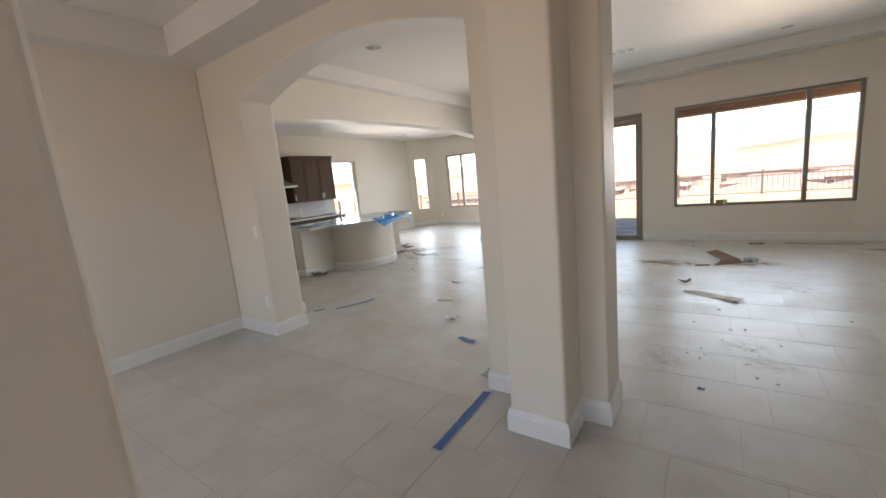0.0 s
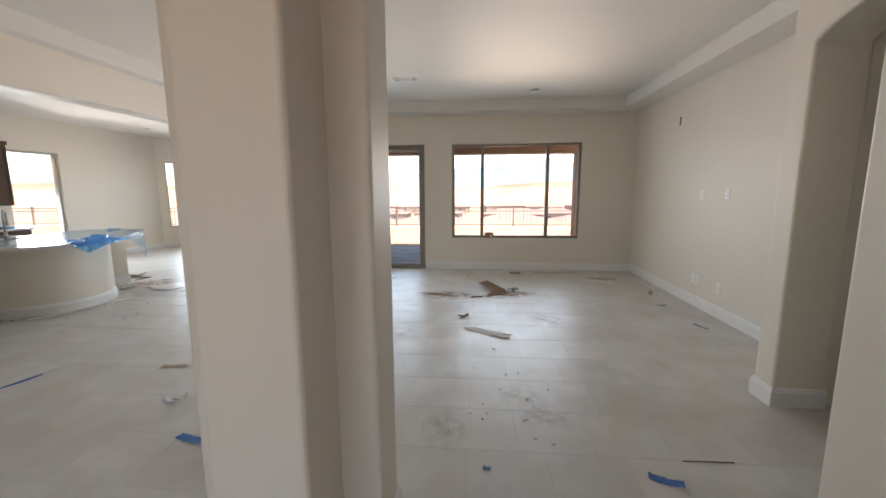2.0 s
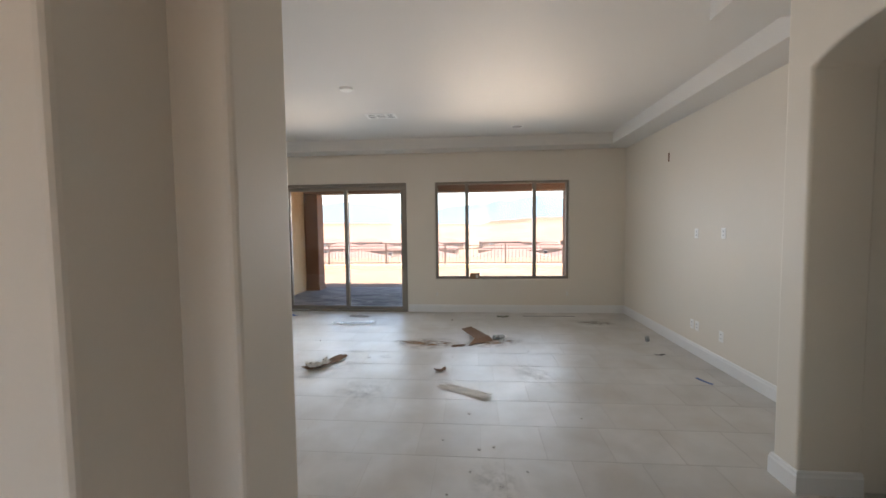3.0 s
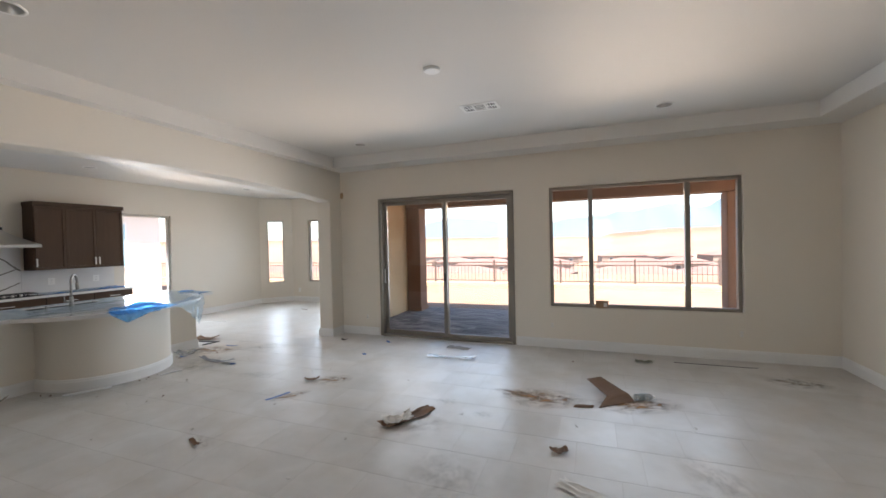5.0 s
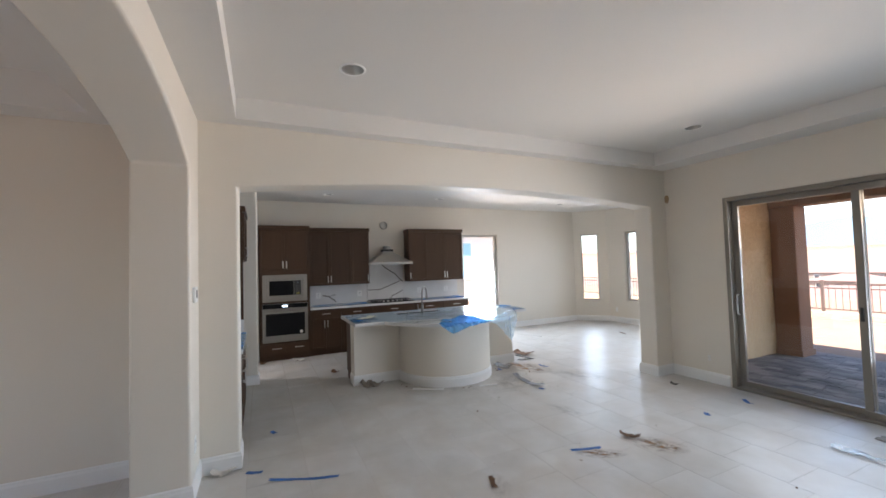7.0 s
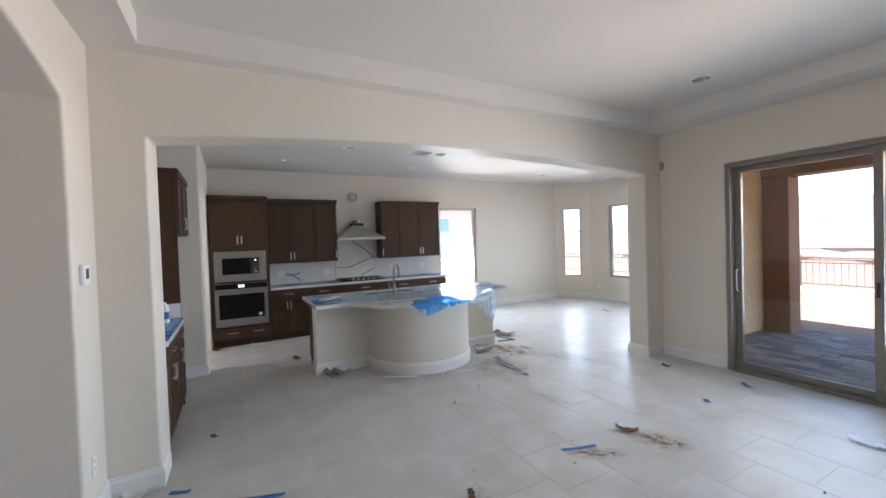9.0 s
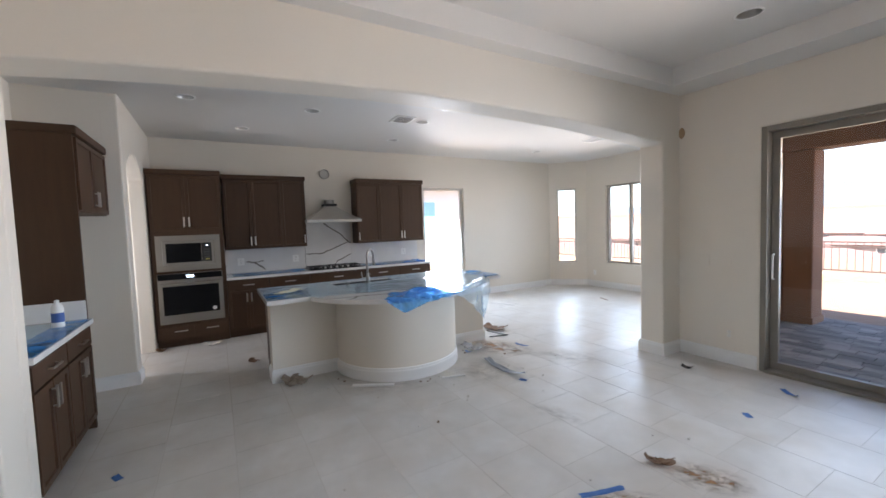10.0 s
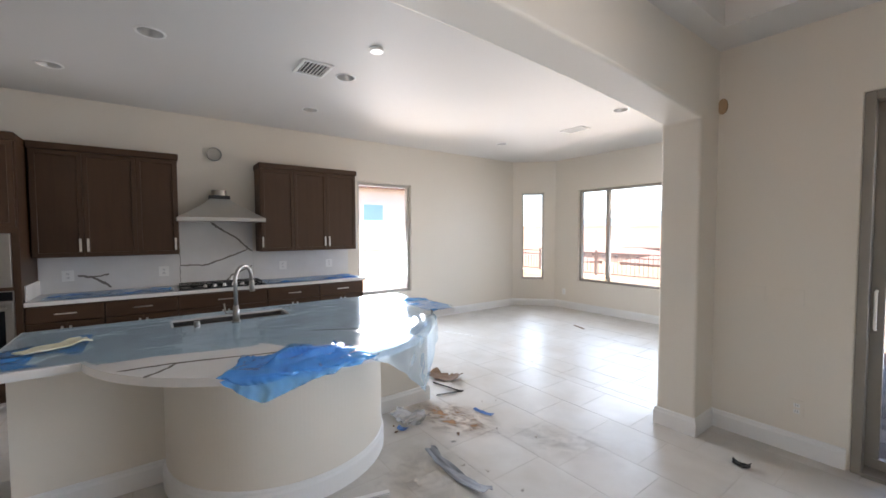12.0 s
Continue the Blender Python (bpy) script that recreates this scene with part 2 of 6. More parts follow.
def tile_material():
    m, nt, b = material("porcelain floor tile")
    v = coords(nt)
    rnd = nt.nodes.new("ShaderNodeObjectInfo").outputs["Random"]
    cloud = noise_fac(nt, v, 3.2, 3, 0.55, 0.5)
    fine = noise_fac(nt, v, 14, 6, 0.6, 0.3)
    c = ramp(nt, cloud, [(0.3, (0.545, 0.525, 0.492)), (0.7, (0.66, 0.642, 0.612))])
    c = mix_color(nt, 0.35, c, ramp(nt, fine, [(0.3, (0.59, 0.57, 0.538)), (0.7, (0.655, 0.635, 0.605))]))
    tone = ramp(nt, rnd, [(0.0, (0.915, 0.912, 0.905)), (1.0, (1.0, 1.0, 1.0))])
    c = mix_color(nt, 1.0, c, tone, "MULTIPLY")
    dirt = noise_fac(nt, v, 2.1, 2, 0.5, 0.4)
    c = mix_color(nt, ramp(nt, dirt, [(0.40, (0, 0, 0)), (0.75, (0.42, 0.42, 0.42))]), c, (0.45, 0.39, 0.32))
    nt.links.new(c, b.inputs["Base Color"])
    r = ramp(nt, noise_fac(nt, v, 2.5, 4, 0.55, 0.2), [(0.3, (0.29, 0.29, 0.29)), (0.75, (0.47, 0.47, 0.47))])
    nt.links.new(r, b.inputs["Roughness"])
    b.inputs["Specular IOR Level"].default_value = 0.4
    bump(nt, b, fine, 0.03, 0.0006)
    return m


TILE = tile_material()


def quartz_material(name, film=False):
    m, nt, b = material(name)
    v = coords(nt)
    cloud = noise_fac(nt, v, 3, 5, 0.6)
    c = ramp(nt, cloud, [(0.3, (0.70, 0.69, 0.67)), (0.7, (0.78, 0.77, 0.755))])
    nt.links.new(c, b.inputs["Base Color"])
    b.inputs["Roughness"].default_value = 0.12
    return m


QUARTZ = quartz_material("white quartz")
VEIN = mottled("grey quartz vein", (0.16, 0.145, 0.13), (0.30, 0.275, 0.25), 0.15, 9, 60)


def film_material(name, color, clear, scale, tint, crease=0.5):
    """Thin wrinkled plastic film: part clear and tinted, part hazy and glossy."""
    m, nt, b = material(name)
    v = coords(nt, (1, 1, 1))
    n1 = noise_fac(nt, v, scale, 5, 0.6, 0.8)
    out = nt.nodes["Material Output"]
    tr = nt.nodes.new("ShaderNodeBsdfTransparent")
    tr.inputs["Color"].default_value = (*tint, 1)
    mx = nt.nodes.new("ShaderNodeMixShader")
    f = ramp(nt, n1, [(0.3, (clear - 0.12,) * 3), (0.7, (clear + 0.12,) * 3)])
    nt.links.new(f, mx.inputs["Fac"])
    nt.links.new(b.outputs[0], mx.inputs[1])
    nt.links.new(tr.outputs[0], mx.inputs[2])
    gl = nt.nodes.new("ShaderNodeBsdfGlossy")
    gl.inputs["Roughness"].default_value = 0.08
    fr = node(nt, "ShaderNodeLayerWeight", Blend=0.4)
    mx2 = nt.nodes.new("ShaderNodeMixShader")
    nt.links.new(ramp(nt, fr.outputs["Facing"], [(0.0, (0.05,) * 3), (0.55, (0.09,) * 3), (1.0, (0.55,) * 3)]), mx2.inputs["Fac"])
    nt.links.new(mx.outputs[0], mx2.inputs[1])
    nt.links.new(gl.outputs[0], mx2.inputs[2])
    nt.links.new(mx2.outputs[0], out.inputs["Surface"])
    b.inputs["Base Color"].default_value = (*color, 1)
    b.inputs["Roughness"].default_value = 0.12
    bp = node(nt, "ShaderNodeBump", Strength=crease, Distance=0.01)
    nt.links.new(noise_fac(nt, v, scale * 2.2, 5, 0.6, 1.5), bp.inputs["Height"])
    for sh in (b, gl, fr):
        nt.links.new(bp.outputs["Normal"], sh.inputs["Normal"])
    return m


FILM = film_material("clear blue protective film", (0.52, 0.76, 0.98), 0.84, 4, (0.80, 0.92, 1.0), 0.08)
FILM_BLUE = film_material("gathered blue protective film", (0.09, 0.43, 0.98), 0.50, 4, (0.42, 0.76, 1.0), 0.12)
FILM_STRIP = film_material("bunched blue protective film", (0.07, 0.36, 0.88), 0.30, 9, (0.45, 0.78, 1.0), 0.4)
FILM_HANG = film_material("clear hanging film", (0.60, 0.80, 0.98), 0.70, 5, (0.80, 0.92, 1.0), 0.25)
WRAP = film_material("clear crumpled wrap", (0.7, 0.72, 0.75), 0.6, 9, (0.95, 0.96, 0.97), 0.5)
TAPE = mottled("blue painter's tape", (0.03, 0.11, 0.32), (0.05, 0.16, 0.42), 0.6, 8, 90, obj=True)


def glass_material(name, tint=(0.97, 0.985, 0.98)):
    m, nt, b = material(name)
    nt.nodes.remove(b)
    out = nt.nodes["Material Output"]
    tr = nt.nodes.new("ShaderNodeBsdfTransparent")
    tr.inputs["Color"].default_value = (*tint, 1)
    gl = nt.nodes.new("ShaderNodeBsdfGlossy")
    gl.inputs["Roughness"].default_value = 0.02
    fr = node(nt, "ShaderNodeFresnel", IOR=1.45)
    mx = nt.nodes.new("ShaderNodeMixShader")
    nt.links.new(fr.outputs[0], mx.inputs["Fac"])
    nt.links.new(tr.outputs[0], mx.inputs[1])
    nt.links.new(gl.outputs[0], mx.inputs[2])
    nt.links.new(mx.outputs[0], out.inputs["Surface"])
    return m


GLASS = glass_material("window glass")
BOTTLE = film_material("clear bottle plastic", (0.55, 0.58, 0.58), 0.62, 20, (0.9, 0.93, 0.93), 0.15)


def emitter(name, color, strength):
    m, nt, b = material(name)
    b.inputs["Base Color"].default_value = (0.02, 0.02, 0.02, 1)
    b.inputs["Emission Color"].default_value = (*color, 1)
    b.inputs["Emission Strength"].default_value = strength
    return m


DISPLAY = emitter("oven clock display", (0.65, 0.85, 1.0), 0.45)

# ---------- the plan ----------
GW, GE, GS, GN = -3.85, 3.295, 2.775, 8.67        # great room faces
KW, KC = -8.48, 3.03                            # kitchen west wall, kitchen ceiling
SOFFIT, TRAY, TOP = 2.955, 3.14, 3.45
NY = 11.87                                      # nook north wall
SPRING, CROWN = 2.47, 2.70


def wall(name, bm, bevel=0.018):
    ob = solid(name, bm, PAINT, kind="structure")
    add_bevel(ob, bevel, 3)
    ob.data.polygons.foreach_set("use_smooth", [False] * len(ob.data.polygons))
    return ob


# south wall of the great room: dining arch, central pier, foyer arch
PN = 2.63                                        # north face of the foyer wall
wall("wall_south", outline(bmesh.new(), [(-4.32, 0), (-3.42, 0), *arch(-3.42, -0.79, SPRING, CROWN), (-0.79, 0), (-0.35, 0), (-0.35, TOP), (-4.32, TOP)], "y", 2.41, GS))
wall("wall_foyer", outline(bmesh.new(), [(-0.40, 0), (0.025, 0), *arch(0.025, 1.87, SPRING, CROWN - 0.05), (1.87, 0), (2.10, 0), (2.10, TOP), (-0.40, TOP)], "y", 2.33, PN))
wall("wall_foyer_pier", boxes((1.953, 2.85, 2.433, 2.64, 0, TOP), (2.103, 2.85, 2.64, GS, 0, TOP)))
# wall between dining room and foyer, with its arch
wall("wall_dining", outline(bmesh.new(), [(-2.6, 0), (0.262, 0), *arch(0.262, 2.04, SPRING, CROWN - 0.05), (2.04, 0), (2.50, 0), (2.50, TOP), (-2.7, TOP), (-2.7, 0)], "x", -0.465, -0.13))
# wall with the hallway arch
wall("wall_hall", outline(bmesh.new(), [(2.60, 0), (2.90, 0), *arch(2.90, 3.79, 2.46, 2.58), (3.79, 0), (3.98, 0), (3.98, TOP), (2.60, TOP)], "x", 2.50, 2.85))
wall("wall_hall_end", boxes((2.70, 3.43, 3.802, 3.979, 0, TOP)))
wall("wall_east", boxes((GE, GE + 0.18, 3.85, GN + 0.2, 0, TOP)))
wall("wall_west", outline(bmesh.new(), [(2.60, 0), (3.07, 0), *arch(3.07, 8.345, 2.40, 2.53, 40), (8.345, 0), (NY + 0.1, 0), (NY + 0.1, TOP), (2.60, TOP)], "x", -4.13, GW))
WIN = (-0.12, 2.31, 0.62, 2.42)
SLD = (-3.06, -0.66, 0.0, 2.42)
wall("wall_north", grid_wall("y", GN, GN + 0.2, [GW - 0.1, SLD[0], SLD[1], WIN[0], WIN[1], GE + 0.1], [0, WIN[2], WIN[3], TOP], {(1, 0), (1, 1), (3, 1)}), 0.012)
# kitchen
KWIN = (7.71, 8.70, 0.54, 2.37)
wall("wall_kitchen_west", grid_wall("x", KW, KW - 0.2, [1.2, KWIN[0], KWIN[1], 11.40], [0, KWIN[2], KWIN[3], TOP], {(1, 1)}), 0.012)
NW2 = (-7.31, -4.86, 0.58, 2.38)
wall("wall_nook_north", grid_wall("y", NY, NY + 0.2, [-8.0, NW2[0], NW2[1], -3.9], [0, NW2[2], NW2[3], TOP], {(1, 1)}), 0.012)


def to_diag(bm):
    """Moves a wall built along x from 0, facing -y, onto the slanted side of the nook."""
    bmesh.ops.transform(bm, matrix=pose(KW, 11.25, 0, 0, 0, 45), verts=bm.verts[:])
    return bm


DIA = 0.62 * math.sqrt(2)
DW = (0.19, 0.64, 0.56, 2.38)
wall("wall_nook_slant", to_diag(grid_wall("y", 0, 0.2, [-0.09, DW[0], DW[1], DIA + 0.09], [0, DW[2], DW[3], TOP], {(1, 1)})), 0.012)
# fridge recess, pantry
wall("wall_recess_south", boxes((-6.55, -4.40, 2.25, 2.42, 0, TOP)))
wall("wall_recess_east", boxes((-4.25, -4.133, 2.433, 3.07, 0, TOP)))
wall("wall_pantry_east", boxes((-6.62, -6.4475, 1.2, 3.10, 0, TOP)))
wall("wall_pantry", outline(bmesh.new(), [(-6.447, 0), (-6.66, 0), *arch(-6.66, -7.74, 2.30, 2.54), (-7.74, 0), (KW - 0.1, 0), (KW - 0.1, TOP), (-6.447, TOP)], "y", 3.036, 3.20))
# unseen window opening, added for the pantry lamp
wall("wall_pantry_south", grid_wall("y", 1.35, 1.2, [KW + 0.003, -7.7, -6.9, -6.623], [0, 0.5, 2.3, TOP], {(1, 1)}))
# dining room and foyer, closed round
wall("wall_dining_west", boxes((-4.42, -4.133, -2.6, 2.41, 0, TOP)))
# openings in the two south walls are unseen, added to light these rooms
wall("wall_dining_south", grid_wall("y", -2.603, -2.75, [-4.13, -3.5, -1.1, -0.467], [0, 0.6, 2.4, TOP], {(1, 1)}))
wall("wall_foyer_east", boxes((2.03, 2.2, -2.6, 2.327, 0, TOP)))
wall("wall_foyer_south", grid_wall("y", -2.603, -2.75, [-0.128, 0.25, 1.25, 2.03], [0, 2.44, TOP], {(1, 0)}))
wall("wall_hall_south", boxes((2.853, 4.4, 2.43, 2.60, 0, TOP)))
wall("wall_hall_east", boxes((4.40, 4.55, 2.43, 4.2, 0, TOP)))
wall("wall_hall_north", boxes((3.433, 4.397, 3.80, 3.98, 0, TOP)))


def ceiling(name, bm):
    return solid(name, bm, CEIL, kind="structure")


# recessed lights' places, for the holes in the ceilings
lights = [(-2.87, 3.88, TRAY), (-2.78, 7.70, TRAY), (1.28, 7.67, TRAY), (1.28, 3.9, TRAY), (-6.26, 5.10, KC), (-7.45, 4.39, KC), (-6.22, 6.585, KC), (-7.40, 6.63, KC), (-7.37, 9.80, KC), (-5.22, 9.66, KC), (-6.26, 3.80, KC)]


def holed(bm, x0, x1, y0, y1, z, thick=0.1):
    """A ceiling sheet with round holes for the recessed lights, and a slab above it."""
    here = [(x, y) for x, y, lz in lights if x0 < x < x1 and y0 < y < y1 and abs(lz - z) < 0.01]
    h, r, n = 0.11, 0.083, 24
    strip = sorted({y0, y1, *(y + d for _, y in here for d in (-h, h))})
    for a, b in zip(strip, strip[1:]):
        if b - a < 1e-6:
            continue
        mid = (a + b) / 2
        xs = sorted(x for x, y in here if abs(y - mid) < h)
        us = [x0, *(x + d for x in xs for d in (-h, h)), x1]
        for p, q in zip(us[::2], us[1::2]):
            bm.faces.new([bm.verts.new(c) for c in ((p, a, z), (p, b, z), (q, b, z), (q, a, z))])
    for x, y in here:
        ins, outs = [], []
        for k in range(n):
            t = 2 * math.pi * k / n
            c, s_ = math.cos(t), math.sin(t)
            m_ = h / max(abs(c), abs(s_))
            ins.append(bm.verts.new((x + r * c, y + r * s_, z)))
            outs.append(bm.verts.new((x + m_ * c, y + m_ * s_, z)))
        for k in range(n):
            bm.faces.new((ins[k], outs[k], outs[(k + 1) % n], ins[(k + 1) % n]))
    box(bm, x0, x1, y0, y1, z + thick, z + thick + 0.05)


def tray_ceiling(name, borders, field, z0, z1):
    """A ceiling with a raised field: a flat border, an upright step, the field above."""
    bm = bmesh.new()
    for b in borders:
        box(bm, *b, z0, z1 + 0.06)
    xs, ys = [p[0] for p in field], [p[1] for p in field]
    holed(bm, min(xs), max(xs), min(ys), max(ys), z1)
    return ceiling(name, bm)


tray_ceiling("ceiling_great_room", [(GW, GE, 2.5, 3.07), (GW, -3.69, 3.07, GN), (-3.69, GE, 8.26, GN), (2.92, GE, 4.25, 8.26), (2.20, GE, 3.07, 4.25)],
             [(-3.70, 3.06), (2.21, 3.06), (2.21, 4.24), (2.93, 4.24), (2.93, 8.27), (-3.70, 8.27)], SOFFIT, TRAY)
tray_ceiling("ceiling_dining", [(-4.25, -0.45, 2.05, 2.43), (-4.25, -0.45, -2.6, -2.2), (-4.25, -3.87, -2.2, 2.05), (-0.85, -0.45, -2.2, 2.05)], [(-3.88, -2.21), (-0.84, -2.21), (-0.84, 2.06), (-3.88, 2.06)], 2.93, 3.2)
bm = bmesh.new()
holed(bm, KW - 0.01, -4.13, 2.42, NY + 0.1, KC)
ceiling("ceiling_kitchen", bm)
ceiling("ceiling_foyer", boxes((-0.13, 2.03, -2.6, 2.33, 3.05, 3.1)))
ceiling("ceiling_hall", boxes((2.85, 4.4, 2.6, 3.8, 2.9, 2.95)))
ceiling("ceiling_pantry", boxes((KW, -6.62, 1.35, 3.036, 2.9, 2.95)))
# unseen slab; its long south overhang is added to block sun from the front openings
solid("roof", boxes((-8.9, 4.8, -4.3, 8.9, TOP + 0.002, TOP + 0.2), (-8.9, -3.7, 8.9, 12.3, TOP + 0.002, TOP + 0.2)), STUCCO_PALE, kind="structure")

# ---------- floor ----------
floor = solid("floor", boxes((KW - 0.1, 4.5, -2.75, 8.86, -0.12, -0.0007), (KW - 0.1, -3.87, 8.86, 12.0, -0.12, -0.0007)), GROUT, kind="structure")

# baseboards
BB = [(0, 0), (0.017, 0), (0.017, 0.105), (0.012, 0.118), (0.010, 0.132), (0.004, 0.14), (0, 0.14)]


def baseboard(*path):
    return solid("baseboard", sweep(bmesh.new(), path, BB), TRIM, kind="structure")


baseboard((SLD[0] - 0.02, GN), (GW, GN), (GW, 8.345), (-4.13, 8.345), (-4.13, NY), (-7.86, NY), (KW, 11.25), (KW, 7.53))
baseboard((GE, 3.98), (GE, GN), (SLD[1] + 0.02, GN))
baseboard((2.85, 3.79), (2.50, 3.79), (2.50, 3.98), (GE, 3.98))
baseboard((2.03, -2.6), (2.03, 2.33), (1.87, 2.33), (1.87, PN), (2.10, PN), (2.10, GS), (2.50, GS))
baseboard((-0.13, 2.33), (-0.13, 2.04), (-0.465, 2.04), (-0.465, 2.41), (-0.79, 2.41), (-0.79, GS), (-0.35, GS), (-0.35, PN), (0.025, PN), (0.025, 2.33), (-0.13, 2.33))
baseboard((-4.13, 3.07), (GW, 3.07), (GW, GS), (-3.42, GS), (-3.42, 2.41), (-4.13, 2.41), (-4.13, -2.6), (-0.465, -2.6), (-0.465, 0.262), (-0.13, 0.262), (-0.13, -2.6))
baseboard((-6.66, 3.04), (-6.66, 3.20), (-6.45, 3.20), (-6.45, 2.42), (-5.52, 2.42))


# ---------- windows and the sliding door ----------
def frame_bars(bm, u0, u1, z0, z1, w, c0, c1, axis="y"):
    def b(a0, a1, b0, b1):
        box(bm, *((a0, a1, c0, c1, b0, b1) if axis == "y" else (c0, c1, a0, a1, b0, b1)))
    b(u0, u1, z0, z0 + w)
    b(u0, u1, z1 - w, z1)
    b(u0, u0 + w, z0 + w, z1 - w)
    b(u1 - w, u1, z0 + w, z1 - w)


def pane(name, u0, u1, z0, z1, c, parent, axis="y"):
    bm = boxes((u0, u1, c - 0.004, c + 0.004, z0, z1) if axis == "y" else (c - 0.004, c + 0.004, u0, u1, z0, z1))
    return bm


def glazed(name, axis, u0, u1, z0, z1, c0, c1, splits, label, w=0.045, turn=None, mat_frame=TAUPE):
    """A window: outer frame, upright bars, one pane for each light."""
    mid = (c0 + c1) / 2
    win = thing(name, (0, 0, 0), label, "window", kind="structure")
    def put(n, bm, mat, lab=""):
        if turn:
            turn(bm)
        ob = part(n, bm, mat, win, lab)
        if mat is GLASS:
            ob.visible_shadow = False
        else:
            add_bevel(ob, 0.004, 1)
        return ob
    bm = bmesh.new()
    frame_bars(bm, u0, u1, z0, z1, w, c0, c1, axis)
    put("window_frame", bm, mat_frame)
    edges = [u0 + w, *splits, u1 - w]
    for sp in splits:
        bm = bmesh.new()
        a = (sp - 0.032, sp + 0.032)
        box(bm, *((*a, c0 + 0.004, c1 - 0.004, z0 + w, z1 - w) if axis == "y" else (c0 + 0.004, c1 - 0.004, *a, z0 + w, z1 - w)))
        put("mullion", bm, mat_frame)
    for a, b in zip(edges, edges[1:]):
        put("pane", pane("pane", a, b, z0 + w, z1 - w, mid, win, axis), GLASS)
    return win


glazed("window_1", "y", WIN[0], WIN[1], WIN[2], WIN[3], GN + 0.045, GN + 0.13, (0.465, 1.70), "wide three-light window in a taupe metal frame")
# bloom from the bright panes is put into the frame's lighter taupe
glazed("window_2", "y", NW2[0], NW2[1], NW2[2], NW2[3], NY + 0.045, NY + 0.13, (-6.716, -5.45), "wide nook window in a taupe metal frame", mat_frame=mottled("bloom-lightened taupe window frame", (0.32, 0.29, 0.25), (0.37, 0.34, 0.295), 0.45, 4, 120))
glazed("window_3", "x", KWIN[0], KWIN[1], KWIN[2], KWIN[3], KW - 0.13, KW - 0.045, (), "tall kitchen side window in a pale frame", mat_frame=PALE_FRAME)
glazed("window_4", "y", DW[0], DW[1], DW[2], DW[3], 0.045, 0.13, (), "narrow window in the slanted nook wall", 0.035, to_diag, PALE_FRAME)

slider = thing("door_1", (0, 0, 0), "closed two-panel sliding glass door in a taupe frame", "door", kind="structure")
bm = bmesh.new()
box(bm, SLD[0], SLD[0] + 0.05, GN - 0.012, GN + 0.16, 0, SLD[3])
box(bm, SLD[1] - 0.05, SLD[1], GN - 0.012, GN + 0.16, 0, SLD[3])
box(bm, SLD[0] + 0.05, SLD[1] - 0.05, GN - 0.012, GN + 0.16, SLD[3] - 0.05, SLD[3])
box(bm, SLD[0] + 0.05, SLD[1] - 0.05, GN - 0.03, GN + 0.16, 0.0, 0.028)
part("door_frame", bm, TAUPE, slider, bevel=0.004)
for nm, a, b, c in (("fixed_panel", -3.012, -1.80, 0.095), ("sliding_panel", -1.865, -0.708, 0.035)):
    bm = bmesh.new()
    frame_bars(bm, a, b, 0.03, SLD[3] - 0.052, 0.065, GN + c, GN + c + 0.045)
    p = part(nm, bm, TAUPE, slider, bevel=0.004)
    g = part("pane", pane("pane", a + 0.065, b - 0.065, 0.095, SLD[3] - 0.117, GN + c + 0.022, p), GLASS, p)
    g.visible_shadow = False
bm = bmesh.new()
tube(bm, [(-2.985, GN + 0.09, 0.93), (-2.985, GN + 0.055, 0.94), (-2.985, GN + 0.055, 1.17), (-2.985, GN + 0.09, 1.18)], 0.009)
part("pull_handle", bm, PLASTIC_WHITE, slider, "pale pull handle", smooth=True)
bm = boxes((-1.845, -1.82, GN + 0.012, GN + 0.035, 0.98, 1.12))
part("latch", bm, PLASTIC_BLACK, slider, "dark latch", bevel=0.004)

# ---------- outside ----------
def ground_z(x, y):
    d = max(y - 19.5, -24 - x, 0.0)
    t = min(d / 70.0, 1.0)
    z = -0.09 - 9.5 * t * t * (3 - 2 * t)
    r = math.hypot(x, y)
    if r > 150:
        f = min((r - 150) / 900.0, 1.0)
        n = noise.fractal((x * 0.0022, y * 0.0022, 3.1), 1.0, 2.1, 5)
        z += f * (9 + 13 * n)
        mesa = noise.noise((x * 0.0014 + 5, y * 0.0014, 9.0))
        if mesa > 0.08:
            z += f * min((mesa - 0.08) * 260, 17)
    return z


def axis_steps(lo, hi, near, far):
    v, out = 0.0, [0.0]
    while v < hi:
        v += max(near, v * far)
        out.append(min(v, hi))
    v = 0.0
    while v > lo:
        v -= max(near, -v * far)
        out.append(max(v, lo))
    return sorted(set(out))


gx, gy = axis_steps(-3300, 3300, 5.0, 0.05), axis_steps(-400, 3300, 4.0, 0.045)
gv = [(x, y, ground_z(x, y)) for y in gy for x in gx]
nx = len(gx)
gf = [(j * nx + i, j * nx + i + 1, (j + 1) * nx + i + 1, (j + 1) * nx + i) for j in range(len(gy) - 1) for i in range(nx - 1)]
me = bpy.data.meshes.new("ground")
me.from_pydata(gv, [], gf)
me.polygons.foreach_set("use_smooth", [True] * len(gf))


